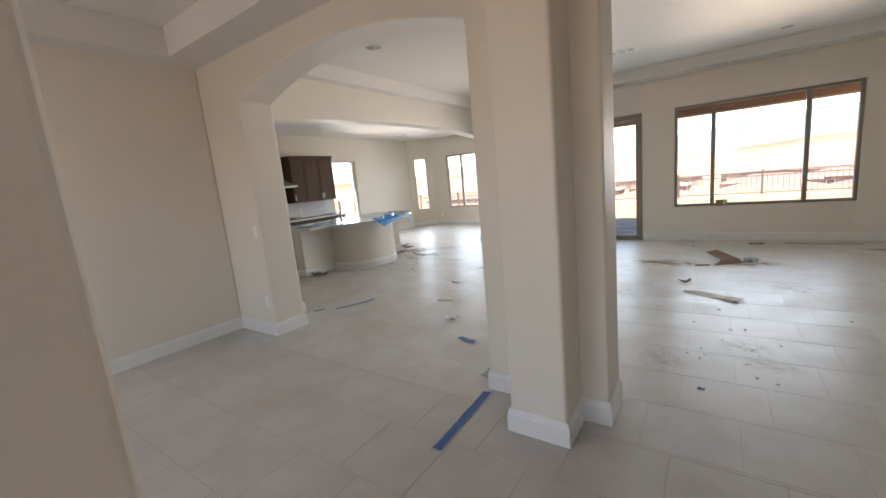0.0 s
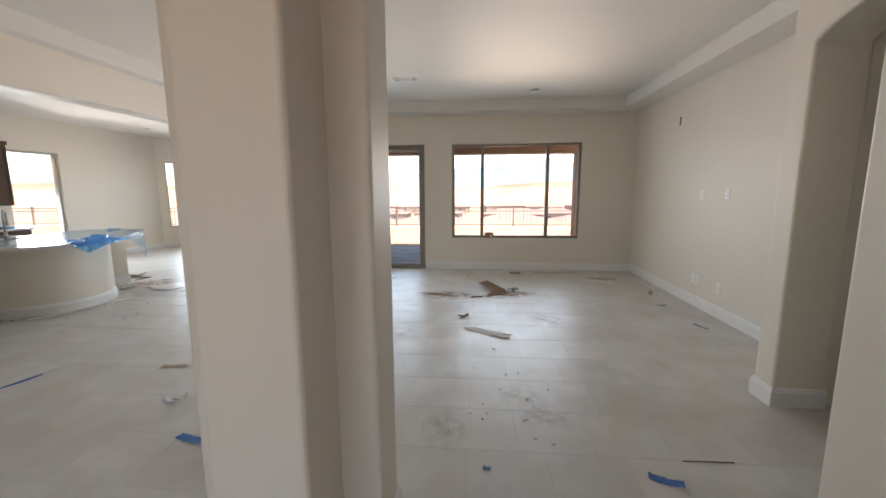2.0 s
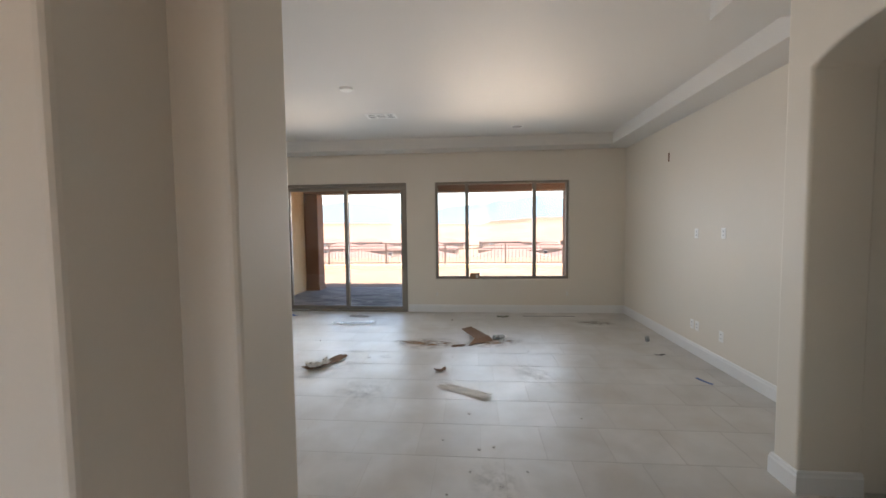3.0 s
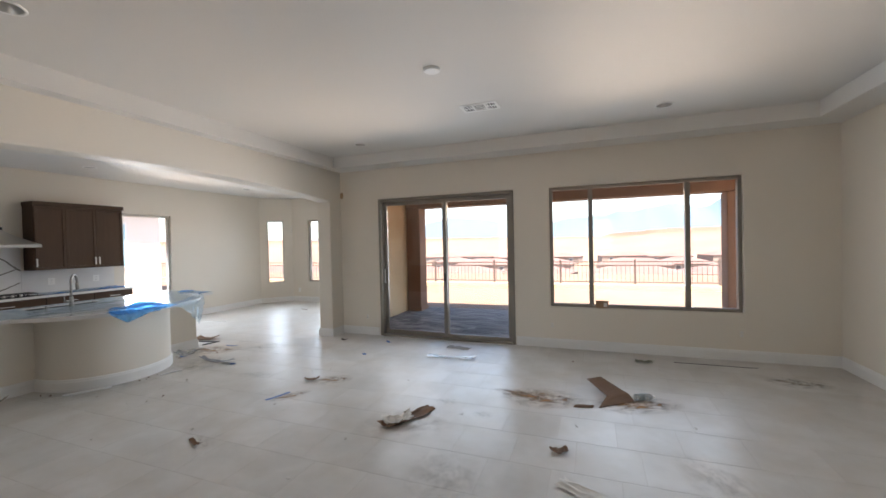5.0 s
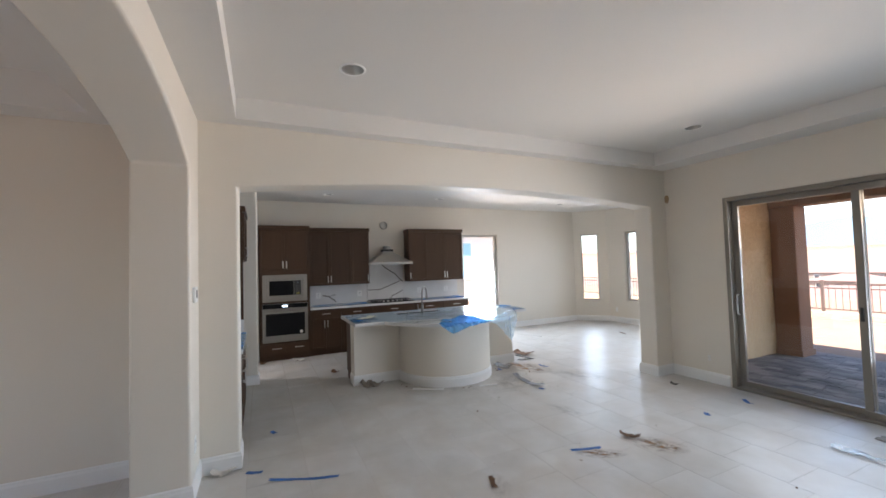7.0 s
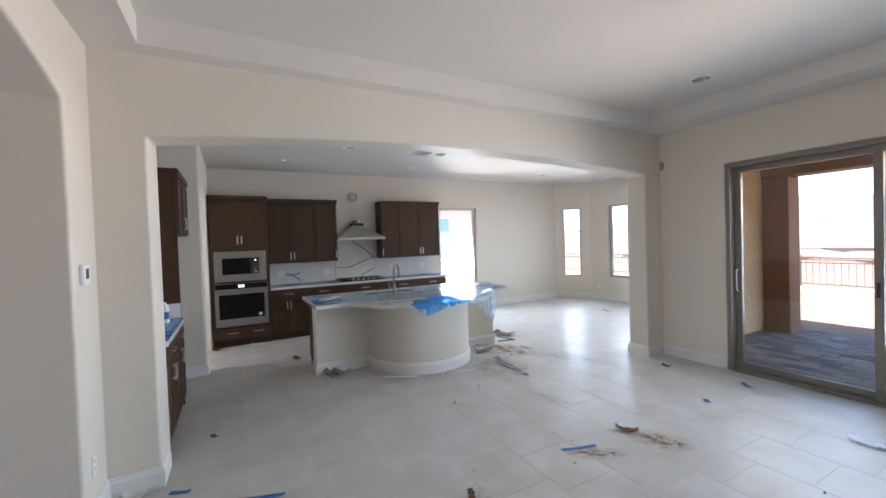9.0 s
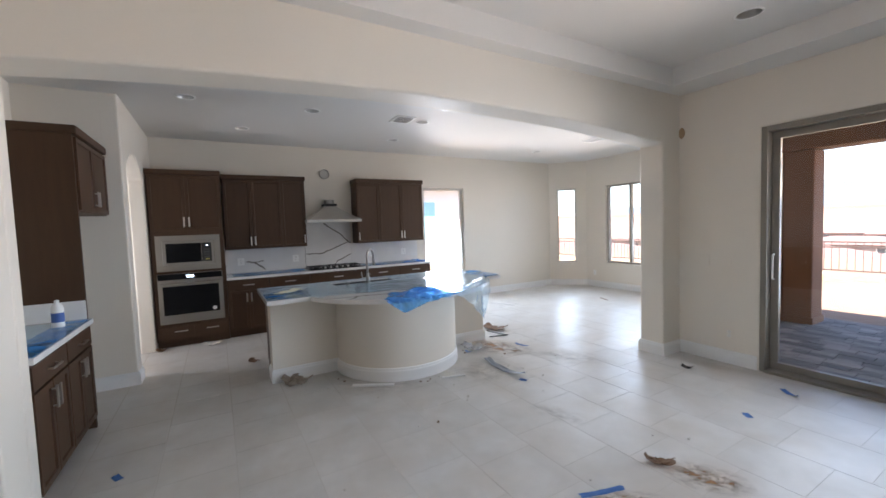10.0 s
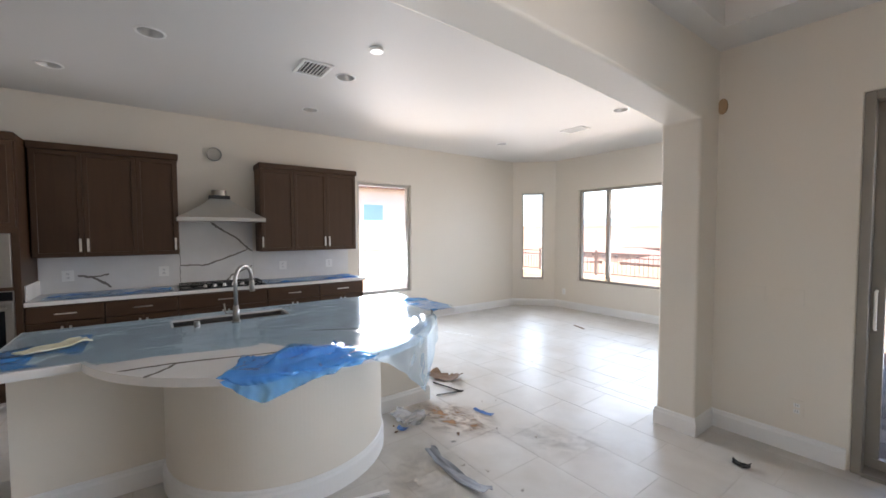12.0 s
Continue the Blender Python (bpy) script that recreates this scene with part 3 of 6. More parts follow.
def ground_material():
    m, nt, b = material("desert ground")
    v = coords(nt)
    big, mid, small = noise_fac(nt, v, 0.006, 6, 0.6), noise_fac(nt, v, 0.09, 6, 0.65), noise_fac(nt, v, 3.0, 6, 0.6)
    c = ramp(nt, big, [(0.38, (0.125, 0.065, 0.052)), (0.62, (0.23, 0.16, 0.115))])
    c = mix_color(nt, 0.45, c, ramp(nt, mid, [(0.35, (0.10, 0.06, 0.046)), (0.6, (0.24, 0.178, 0.13))]))
    c = mix_color(nt, 0.3, c, ramp(nt, small, [(0.3, (0.24, 0.175, 0.12)), (0.7, (0.36, 0.28, 0.205))]))
    # red rock strata on the higher mesas
    sep = nt.nodes.new("ShaderNodeSeparateXYZ")
    nt.links.new(coords(nt, (1 / 40,) * 3), sep.inputs[0])
    c = mix_color(nt, ramp(nt, sep.outputs["Z"], [(0.12, (0, 0, 0)), (0.32, (0.75, 0.75, 0.75))]), c, (0.20, 0.085, 0.06))
    nt.links.new(c, b.inputs["Base Color"])
    b.inputs["Roughness"].default_value = 0.95
    b.inputs["Specular IOR Level"].default_value = 0.1
    bump(nt, b, small, 0.4, 0.03)
    return m


me.materials.append(ground_material())
tagged(new("ground", me), kind="structure")

# distance haze is put into the mountains' base colour
HAZE_PAINT = mottled("haze-painted blue mountain", (0.095, 0.135, 0.17), (0.108, 0.15, 0.188), 1.0, 0.002, 0.01, spec=0.0)


def ridge(name, x0, x1, y, h, seed, label, rise=0.0):
    """A far mountain range: a folded slope with an uneven crest."""
    bm = bmesh.new()
    n, rows = 120, 6
    vs = []
    for j in range(rows):
        t = j / (rows - 1)
        row = []
        for i in range(n + 1):
            u = i / n
            x = x0 + (x1 - x0) * u
            env = math.sin(math.pi * u) ** 0.7
            crest = h * env * (0.62 + rise * (u - 0.4) + 0.34 * noise.fractal((u * 5 + seed, seed, 0), 1.0, 2.0, 5))
            fold = 0.12 * h * noise.fractal((u * 22 + seed, t * 2, 4), 1.0, 2.0, 4) * t * (1 - t) * 4
            row.append(bm.verts.new((x, y + 420 * t + fold, -12 + max(crest, 6) * t ** 0.8 + fold * 0.3)))
        vs.append(row)
    for a, b in zip(vs, vs[1:]):
        for i in range(n):
            bm.faces.new((a[i], a[i + 1], b[i + 1], b[i]))
    return solid(name, bm, HAZE_PAINT, label, "mountain", kind="structure", smooth=True)


ridge("backdrop_mountain", -3600, 1400, 3500, 330, 2.3, "long haze-painted blue mountain range")
ridge("backdrop_mountain", -900, 3600, 3200, 560, 7.7, "tall haze-painted blue mountain", 0.35)

# patio: pavers, cover, columns
patio = thing("patio", (0, 0, 0), "shaded patio of grey concrete pavers", "patio", kind="structure")


def paver_material():
    m, nt, b = material("grey concrete paver")
    v = coords(nt)
    isl = nt.nodes.new("ShaderNodeNewGeometry").outputs["Random Per Island"]
    c = ramp(nt, isl, [(0.0, (0.085, 0.08, 0.082)), (0.45, (0.15, 0.142, 0.14)), (1.0, (0.27, 0.25, 0.235))])
    grit = noise_fac(nt, v, 9, 6, 0.65)
    c = mix_color(nt, 0.7, c, ramp(nt, grit, [(0.3, (0.62, 0.61, 0.60)), (0.7, (1.0, 1.0, 1.0))]), "MULTIPLY")
    nt.links.new(c, b.inputs["Base Color"])
    b.inputs["Roughness"].default_value = 0.85
    bump(nt, b, grit, 0.4, 0.003)
    return m


PAVER = paver_material()
part("base", boxes((-3.85, 4.6, GN + 0.2, 12.05, -0.2, -0.052)), GROUT, patio)
rng = random.Random(5)
bm = bmesh.new()
y = GN + 0.21
row = 0
while y < 11.98:
    h = 0.146
    x = -3.84 - (row % 3) * 0.09
    while x < 4.55:
        w = rng.choice((0.146, 0.22, 0.29))
        a, b = max(x, -3.84), min(x + w - 0.006, 4.58)
        if b - a > 0.03:
            z = -0.04 + rng.uniform(-0.003, 0.003)
            vs = box(bm, a, b, y, min(y + h - 0.006, 12.0), -0.1, z)
        x += w
    y += h
    row += 1
tagged(part("pavers", bm, PAVER, patio), kind="stuff")
tagged(solid("patio_cover", boxes((-3.9, 4.7, GN + 0.2, 11.80, 2.80, 3.0), (-3.9, 4.7, 11.35, 11.78, 2.48, 2.797)), STUCCO_BROWN, bevel=0.02), "brown stucco patio cover with a deep beam", "patio cover", kind="structure")
solid("wall_patio_west", boxes((-3.867, -3.845, GN + 0.2, 12.06, -0.1, TOP)), STUCCO, kind="structure")
solid("wall_outside", boxes((-3.84, 3.5, GN + 0.203, GN + 0.225, 2.46, 2.8), (-3.84, SLD[0] - 0.01, GN + 0.203, GN + 0.225, -0.05, 2.46), (SLD[1] + 0.01, WIN[0] - 0.01, GN + 0.203, GN + 0.225, -0.05, 2.46), (WIN[1] + 0.01, 3.5, GN + 0.203, GN + 0.225, -0.05, 2.46), (WIN[0] - 0.01, WIN[1] + 0.01, GN + 0.203, GN + 0.225, -0.05, WIN[2] - 0.01)), STUCCO, kind="structure")
for x0 in (-3.842, 2.86):
    col = thing("patio_column", (x0 + 0.18, 11.55, -0.05), "square brown stucco patio column", "column", "patio columns")
    part("shaft", boxes((x0, x0 + 0.36, 11.37, 11.76, -0.05, 2.478)), STUCCO_BROWN, col, bevel=0.02)
    part("plinth", boxes((x0, x0 + 0.38, 11.35, 11.78, -0.05, 0.06)), STUCCO_BROWN, col, bevel=0.01)

# yard fence on a low wall
fence = thing("fence", (0, 17.1, 0), "dark brown metal picket fence on a low tan wall", "fence")
FX0, FX1, FY = -27.0, 13.0, 17.1
part("curb_wall", boxes((FX0, FX1, FY - 0.1, FY + 0.1, -0.2, 0.08)), STUCCO, fence, "low tan block wall", bevel=0.01)
for z in (0.16, 0.72, 0.85):
    part("rail", boxes((FX0, FX1, FY - 0.015, FY + 0.015, z - 0.016, z + 0.016)), BRONZE, fence)
n = int((FX1 - FX0) / 2.4)
for k in range(n + 1):
    x = FX0 + k * 2.4
    p = part("post", boxes((x - 0.03, x + 0.03, FY - 0.03, FY + 0.03, 0.08, 0.93)), BRONZE, fence)
pick = mesh_of("picket", boxes((-0.0065, 0.0065, -0.0065, 0.0065, 0.165, 0.84)), BRONZE)
for k in range(290):
    x = FX0 + 0.12 + k * 0.1385
    ob = new("picket", pick)
    ob.parent = fence
    ob.location = (x, 0, 0)


def roof_hip(bm, x0, x1, y0, y1, z0, h, over=0.5):
    x0, x1, y0, y1 = x0 - over, x1 + over, y0 - over, y1 + over
    d = (y1 - y0) / 2
    a = [bm.verts.new(p) for p in ((x0, y0, z0), (x1, y0, z0), (x1, y1, z0), (x0, y1, z0))]
    r = [bm.verts.new(((x0 + d), (y0 + y1) / 2, z0 + h)), bm.verts.new(((x1 - d), (y0 + y1) / 2, z0 + h))]
    for f in ((a[0], a[1], r[1], r[0]), (a[1], a[2], r[1]), (a[2], a[3], r[0], r[1]), (a[3], a[0], r[0]), (a[3], a[2], a[1], a[0])):
        bm.faces.new(f)


ROOF_TILE = mottled("terracotta roof tile", (0.14, 0.078, 0.068), (0.20, 0.118, 0.10), 0.9, 0.4, 6, 0.5, 0.03)
DARKWIN = mottled("dark house window", (0.03, 0.035, 0.04), (0.05, 0.055, 0.06), 0.15, 1, 10)


HOUSE_WALL = mottled("tan house stucco", (0.20, 0.15, 0.125), (0.26, 0.20, 0.165), 0.9, 0.5, 8)


def far_house(w, d, label):
    h = thing("house", (0, 0, 0), label, "house", "houses in the valley")
    part("wall", boxes((-w / 2, w / 2, -d / 2, d / 2, -2.0, 2.9)), HOUSE_WALL, h)
    bm = bmesh.new()
    roof_hip(bm, -w / 2, w / 2, -d / 2, d / 2, 2.9, 1.9)
    part("roof", bm, ROOF_TILE, h)
    for u in (-0.32, -0.08, 0.3):
        win = part("window", boxes((u * w - 0.8, u * w + 0.8, -d / 2 - 0.06, -d / 2 + 0.02, 0.9, 2.2)), TRIM, h)
        part("pane", boxes((u * w - 0.7, u * w + 0.7, -d / 2 - 0.075, -d / 2 - 0.05, 1.0, 2.1)), DARKWIN, win)
    part("door", boxes((0.1 * w, 0.1 * w + 1.0, -d / 2 - 0.05, -d / 2 + 0.02, 0.0, 2.1)), BRONZE, h)
    return h


kinds = [far_house(16, 12, "single-storey house with pale walls and tiled hip roof"), far_house(21, 13, "long single-storey house with tiled hip roof")]
spots = []
for k in range(30):
    x = -95 + (k % 10) * 21 + rng.uniform(-4, 4)
    yy = 104 + (k // 10) * 44 + rng.uniform(-6, 6)
    spots.append((x, yy, rng.uniform(-14, 14)))
for k, (x, yy, a) in enumerate(spots):
    m = pose(x, yy, ground_z(x, yy) + 0.3, 0, 0, a)
    if k < 2:
        kinds[k].matrix_world = m
    else:
        copy_thing(kinds[k % 2], m)

nb = thing("neighbour_house", (-16, 8, 0), "pale stucco neighbouring house with a sky reflection painted on its window", "house")
part("wall", boxes((-26, -16, -6, 13.4, -0.3, 3.2)), STUCCO_PALE, nb)
bm = bmesh.new()
roof_hip(bm, -26, -16, -6, 13.4, 3.2, 0.4, 0.5)
part("roof", bm, ROOF_TILE, nb)
wn_ = part("window", boxes((-16.0, -15.95, 11.25, 12.15, 0.95, 2.65)), TRIM, nb)
# the sky's reflection is put into the pane's blue colour
part("pane", boxes((-15.97, -15.94, 11.31, 12.09, 1.01, 2.59)), mottled("glass painted with sky blue", (0.20, 0.42, 0.52), (0.24, 0.47, 0.57), 0.1, 1, 10), wn_)

# ---------- kitchen ----------
def face_map(axis, c):
    """Maps (u, out, z) onto a front that faces +x at x = c, or +y at y = c."""
    return (lambda u0, u1, o0, o1, z0, z1: (c + o0, c + o1, u0, u1, z0, z1)) if axis == "x" else (lambda u0, u1, o0, o1, z0, z1: (u0, u1, c + o0, c + o1, z0, z1))


def shaker(name, cab, fm, u0, u1, z0, z1, handle=None, drawer=False, mat=None):
    """A framed cabinet front with a sunk panel and a bar pull. handle: (u, z, 'v' or 'h')."""
    g, w = 0.002, 0.055
    u0, u1, z0, z1 = u0 + g, u1 - g, z0 + g, z1 - g
    bm = bmesh.new()
    box(bm, *fm(u0, u1, 0, 0.02, z0, z1))
    if not drawer:
        a, b = Vector(fm(0, 0, 0, 0, 0, 0)[::2]), Vector(fm(0, 0, 1, 1, 0, 0)[::2])
        out = (b - a).normalized()
        bm.faces.ensure_lookup_table()
        bm.normal_update()
        f = max(bm.faces, key=lambda q: q.calc_center_median().dot(out))
        bmesh.ops.inset_region(bm, faces=[f], thickness=w, depth=0.0)
        bmesh.ops.inset_region(bm, faces=[f], thickness=0.003, depth=0.0)
        bmesh.ops.translate(bm, verts=f.verts[:], vec=-0.011 * out)
    d = part(name, bm, mat or (WOOD_H if drawer else WOOD), cab, bevel=0.0025)
    if handle:
        hu, hz, way = handle
        bm = bmesh.new()
        l = 0.068 if way == "v" else 0.08
        if way == "v":
            box(bm, *fm(hu - 0.010, hu + 0.010, 0.040, 0.050, hz - l, hz + l))
            for s in (-1, 1):
                box(bm, *fm(hu - 0.005, hu + 0.005, 0.02, 0.046, hz + s * (l - 0.015) - 0.005, hz + s * (l - 0.015) + 0.005))
        else:
            box(bm, *fm(hu - l, hu + l, 0.045, 0.055, hz - 0.006, hz + 0.006))
            for s in (-1, 1):
                box(bm, *fm(hu + s * (l - 0.015) - 0.005, hu + s * (l - 0.015) + 0.005, 0.02, 0.046, hz - 0.005, hz + 0.005))
        part("handle", bm, NICKEL, d, "satin nickel bar pull", bevel=0.002)
    return d


def cornice(cab, fm, u0, u1, z, depth):
    bm = boxes(fm(u0 - 0.012, u1 + 0.012, -depth + 0.003, 0.032, z - 0.07, z))
    part("crown", bm, WOOD_H, cab, bevel=0.008)


# tall oven cabinet
F = face_map("x", -7.83)
tall = thing("oven_cabinet", (-8.15, 3.65, 0), "tall dark walnut cabinet housing microwave and wall oven", "cabinet")
part("body", boxes((KW + 0.002, -7.83, 3.212, 4.088, 0.10, 2.44), (KW + 0.002, -7.90, 3.212, 4.088, 0.0, 0.10)), WOOD, tall, bevel=0.003)
shaker("door", tall, F, 3.225, 3.65, 1.62, 2.40, (3.62, 1.75, "v"))
shaker("door", tall, F, 3.65, 4.075, 1.62, 2.40, (3.68, 1.75, "v"))
shaker("drawer", tall, F, 3.225, 3.65, 0.13, 0.31, (3.50, 0.235, "h"), True)
shaker("drawer", tall, F, 3.65, 4.075, 0.13, 0.31, (3.88, 0.235, "h"), True)
cornice(tall, F, 3.22, 4.08, 2.475, 0.64)

mw = thing("microwave", (-7.83, 3.65, 1.06), "built-in stainless microwave with black glass door", "microwave")
bm = bmesh.new()
frame_bars(bm, 3.27, 4.035, 1.075, 1.565, 0.075, -7.835, -7.80, "x")
part("trim_frame", bm, STEEL, mw, "brushed steel trim frame", bevel=0.003)
part("door", boxes((-7.83, -7.805, 3.347, 3.957, 1.152, 1.488)), STEEL, mw, bevel=0.003)
part("glass", boxes((-7.806, -7.799, 3.385, 3.80, 1.19, 1.455)), BLACKGLASS, mw)
part("control_panel", boxes((-7.806, -7.799, 3.805, 3.925, 1.19, 1.455)), PLASTIC_BLACK, mw)
GREY_PRINT = mottled("dim grey print", (0.10, 0.10, 0.10), (0.14, 0.14, 0.14), 0.5, 4, 40)
for k in range(4):
    part("button_row", boxes((-7.80, -7.7975, 3.83, 3.90, 1.25 + k * 0.035, 1.258 + k * 0.035)), GREY_PRINT, mw)
part("clock", boxes((-7.80, -7.797, 3.86, 3.885, 1.41, 1.42)), DISPLAY, mw)
part("energy_sticker", boxes((-7.80, -7.7965, 3.85, 3.90, 1.215, 1.228)), mottled("yellow print", (0.5, 0.45, 0.1), (0.55, 0.5, 0.12), 0.6, 4, 40), mw)

ov = thing("wall_oven", (-7.83, 3.65, 0.35), "stainless wall oven with black glass and bar handle", "oven")
part("body", boxes((-7.835, -7.80, 3.265, 4.04, 0.345, 1.04)), STEEL, ov, bevel=0.003)
part("control_panel", boxes((-7.801, -7.792, 3.27, 4.035, 0.955, 1.035)), BLACKGLASS, ov)
part("display", boxes((-7.793, -7.7905, 3.60, 3.69, 0.978, 1.012)), DISPLAY, ov, "lit oven clock")
part("door", boxes((-7.801, -7.785, 3.27, 4.035, 0.36, 0.94)), STEEL, ov, bevel=0.004)
part("glass", boxes((-7.786, -7.780, 3.32, 3.985, 0.47, 0.865)), BLACKGLASS, ov)
bm = bmesh.new()
cyl(bm, (-7.735, 3.30, 0.905), (-7.735, 4.005, 0.905), 0.014)
for y in (3.33, 3.975):
    cyl(bm, (-7.786, y, 0.905), (-7.735, y, 0.905), 0.009)
part("handle", bm, STEEL, ov, "long steel bar handle", smooth=False)
bm = bmesh.new()
cyl(bm, (-7.781, 3.92, 0.515), (-7.777, 3.92, 0.515), 0.028, seg=24)
part("sticker", bm, PLASTIC_WHITE, ov, "round white sticker")


def wall_cabinet(u0, u1, cuts, handles, label):
    f = face_map("x", -8.16)
    c = thing("wall_cabinet", (-8.32, (u0 + u1) / 2, 1.315), label, "cabinet", "kitchen wall cabinets")
    part("body", boxes((KW + 0.002, -8.16, u0, u1, 1.315, 2.44)), WOOD, c, bevel=0.003)
    edges = [u0 + 0.01, *cuts, u1 - 0.01]
    for (a, b), hu in zip(zip(edges, edges[1:]), handles):
        shaker("door", c, f, a, b, 1.32, 2.395, (hu, 1.44, "v"))
    cornice(c, f, u0, u1, 2.472, 0.32)
    return c


wall_cabinet(4.105, 5.32, (4.50, 4.94), (4.47, 4.53, 5.285), "dark walnut wall cabinet with three shaker doors")
wall_cabinet(6.205, 7.53, (6.63, 7.08), (6.225, 7.05, 7.11), "dark walnut wall cabinet beside the window")


def base_cabinet(axis, c, back, u0, u1, fronts, label, group="kitchen base cabinets"):
    """fronts: drawers and doors as (kind, u0, u1, z0, z1, handle)."""
    f = face_map(axis, c)
    mid = (u0 + u1) / 2
    cab = thing("base_cabinet", (c, mid, 0) if axis == "x" else (mid, c, 0), label, "cabinet", group)
    part("body", boxes(f(u0, u1, -back, 0, 0.10, 0.874)), WOOD, cab, bevel=0.002)
    part("toe_kick", boxes(f(u0, u1, -back, -0.07, 0.0, 0.10)), WOOD_H, cab)
    for kind, a, b, z0, z1, h in fronts:
        shaker(kind, cab, f, a, b, z0, z1, h, kind == "drawer")
    return cab


def unit(u0, u1, n=1):
    m = (u0 + u1) / 2
    return [("drawer", u0 + 0.005, u1 - 0.005, 0.715, 0.862, (m, 0.79, "h")), ("door", u0 + 0.005, m, 0.115, 0.705, (m - 0.03, 0.60, "v")), ("door", m, u1 - 0.005, 0.115, 0.705, (m + 0.03, 0.60, "v"))]


for a, b in ((4.092, 4.66), (4.663, 5.28), (5.283, 6.20), (6.203, 6.86), (6.863, 7.50)):
    base_cabinet("x", -7.87, 0.605, a, b, unit(a, b), "dark walnut base cabinet with drawer and doors")

top = solid("kitchen_worktop", boxes((KW + 0.002, -7.835, 4.092, 7.53, 0.876, 0.915)), QUARTZ, "white quartz worktop along the kitchen wall", "worktop", bevel=0.003)
bs = thing("backsplash", (KW, 5.8, 0.916), "white quartz backsplash with grey veins", "backsplash", kind="structure")
for y0, y1, z1, t in ((4.092, 5.335, 1.313, 0.014), (6.165, 7.53, 1.313, 0.014), (5.337, 6.163, 1.70, 0.016)):
    part("slab", boxes((KW + 0.002, KW + t, y0, y1, 0.917, z1)), QUARTZ, bs, bevel=0.002)
part("side_slab", boxes((KW + 0.016, -7.9, 4.092, 4.104, 0.917, 1.07)), QUARTZ, bs, bevel=0.002)


def vein(parent, pts, w, axis, c, seed):
    """A grey vein that shows in the stone, as a thin inlay of uneven width."""
    r = random.Random(seed)
    line = []
    for (a, b), (a2, b2) in zip(pts, pts[1:]):
        for k in range(8):
            t = k / 8
            line.append((a + (a2 - a) * t + r.uniform(-0.006, 0.006), b + (b2 - b) * t + r.uniform(-0.006, 0.006)))
    line.append(pts[-1])
    bm = bmesh.new()
    rows = []
    for i, (u, v) in enumerate(line):
        p, q = line[max(i - 1, 0)], line[min(i + 1, len(line) - 1)]
        d = Vector((q[0] - p[0], q[1] - p[1])).normalized()
        h = w * (0.8 + 1.0 * abs(noise.noise((i * 0.35, seed, 0)))) * (0.4 if i in (0, len(line) - 1) else 1)
        row = []
        for s in (-1, 1):
            a, b = u - d.y * h * s, v + d.x * h * s
            row.append(bm.verts.new((c, a, b) if axis == "x" else (a, b, c)))
        rows.append(row)
    for a, b in zip(rows, rows[1:]):
        bm.faces.new((a[0], a[1], b[1], b[0]))
    return part("vein", bm, VEIN, parent)


cx = KW + 0.0172
vein(bs, [(5.68, 1.695), (5.80, 1.60), (5.97, 1.50), (6.05, 1.40), (6.16, 1.31)], 0.012, "x", cx, 1)
vein(bs, [(6.10, 1.34), (5.85, 1.24), (5.60, 1.15), (5.34, 1.16)], 0.010, "x", cx, 2)
vein(bs, [(6.155, 1.12), (6.03, 1.06), (5.9, 1.0), (5.82, 0.92)], 0.009, "x", cx, 3)
vein(bs, [(4.40, 1.10), (4.52, 1.07), (4.62, 1.0), (4.68, 0.95)], 0.012, "x", KW + 0.0152, 4)
vein(bs, [(4.52, 1.07), (4.62, 1.09), (4.66, 1.10)], 0.008, "x", KW + 0.0152, 5)
vein(bs, [(5.335, 1.69), (5.336, 1.3), (5.335, 0.95)], 0.003, "x", cx, 6)

# cooktop
ck = thing("cooktop", (-8.1, 5.75, 0.915), "black gas cooktop with five steel knobs", "cooktop")
part("plate", boxes((-8.34, -7.89, 5.29, 6.20, 0.9155, 0.93)), BLACKGLASS, ck, bevel=0.004)
for y0, y1 in ((5.31, 5.60), (5.605, 5.885), (5.89, 6.18)):
    bm = bmesh.new()
    frame_bars_z = 0.958
    for a in (0, 1):
        box(bm, -8.33, -8.02, y0 + a * (y1 - y0 - 0.012), y0 + a * (y1 - y0 - 0.012) + 0.012, frame_bars_z - 0.012, frame_bars_z)
        box(bm, -8.33 + a * 0.298, -8.318 + a * 0.298, y0, y1, frame_bars_z - 0.012, frame_bars_z)
    ym = (y0 + y1) / 2
    box(bm, -8.33, -8.02, ym - 0.005, ym + 0.005, frame_bars_z - 0.011, frame_bars_z + 0.001)
    box(bm, -8.18, -8.17, y0, y1, frame_bars_z - 0.011, frame_bars_z + 0.001)
    for sx in (-8.325, -8.03):
        for sy in (y0 + 0.006, y1 - 0.006):
            box(bm, sx - 0.005, sx + 0.005, sy - 0.005, sy + 0.005, 0.929, 0.948)
    part("grate", bm, IRON, ck)
    bm = bmesh.new()
    cyl(bm, (-8.175, ym, 0.929), (-8.175, ym, 0.944), 0.042, 0.036, 20)
    part("burner", bm, IRON, ck)
for k in range(5):
    bm = bmesh.new()
    cyl(bm, (-7.945, 5.55 + k * 0.098, 0.93), (-7.945, 5.55 + k * 0.098, 0.958), 0.02, 0.017, 20)
    part("knob", bm, STEEL, ck, "steel knob", smooth=False)

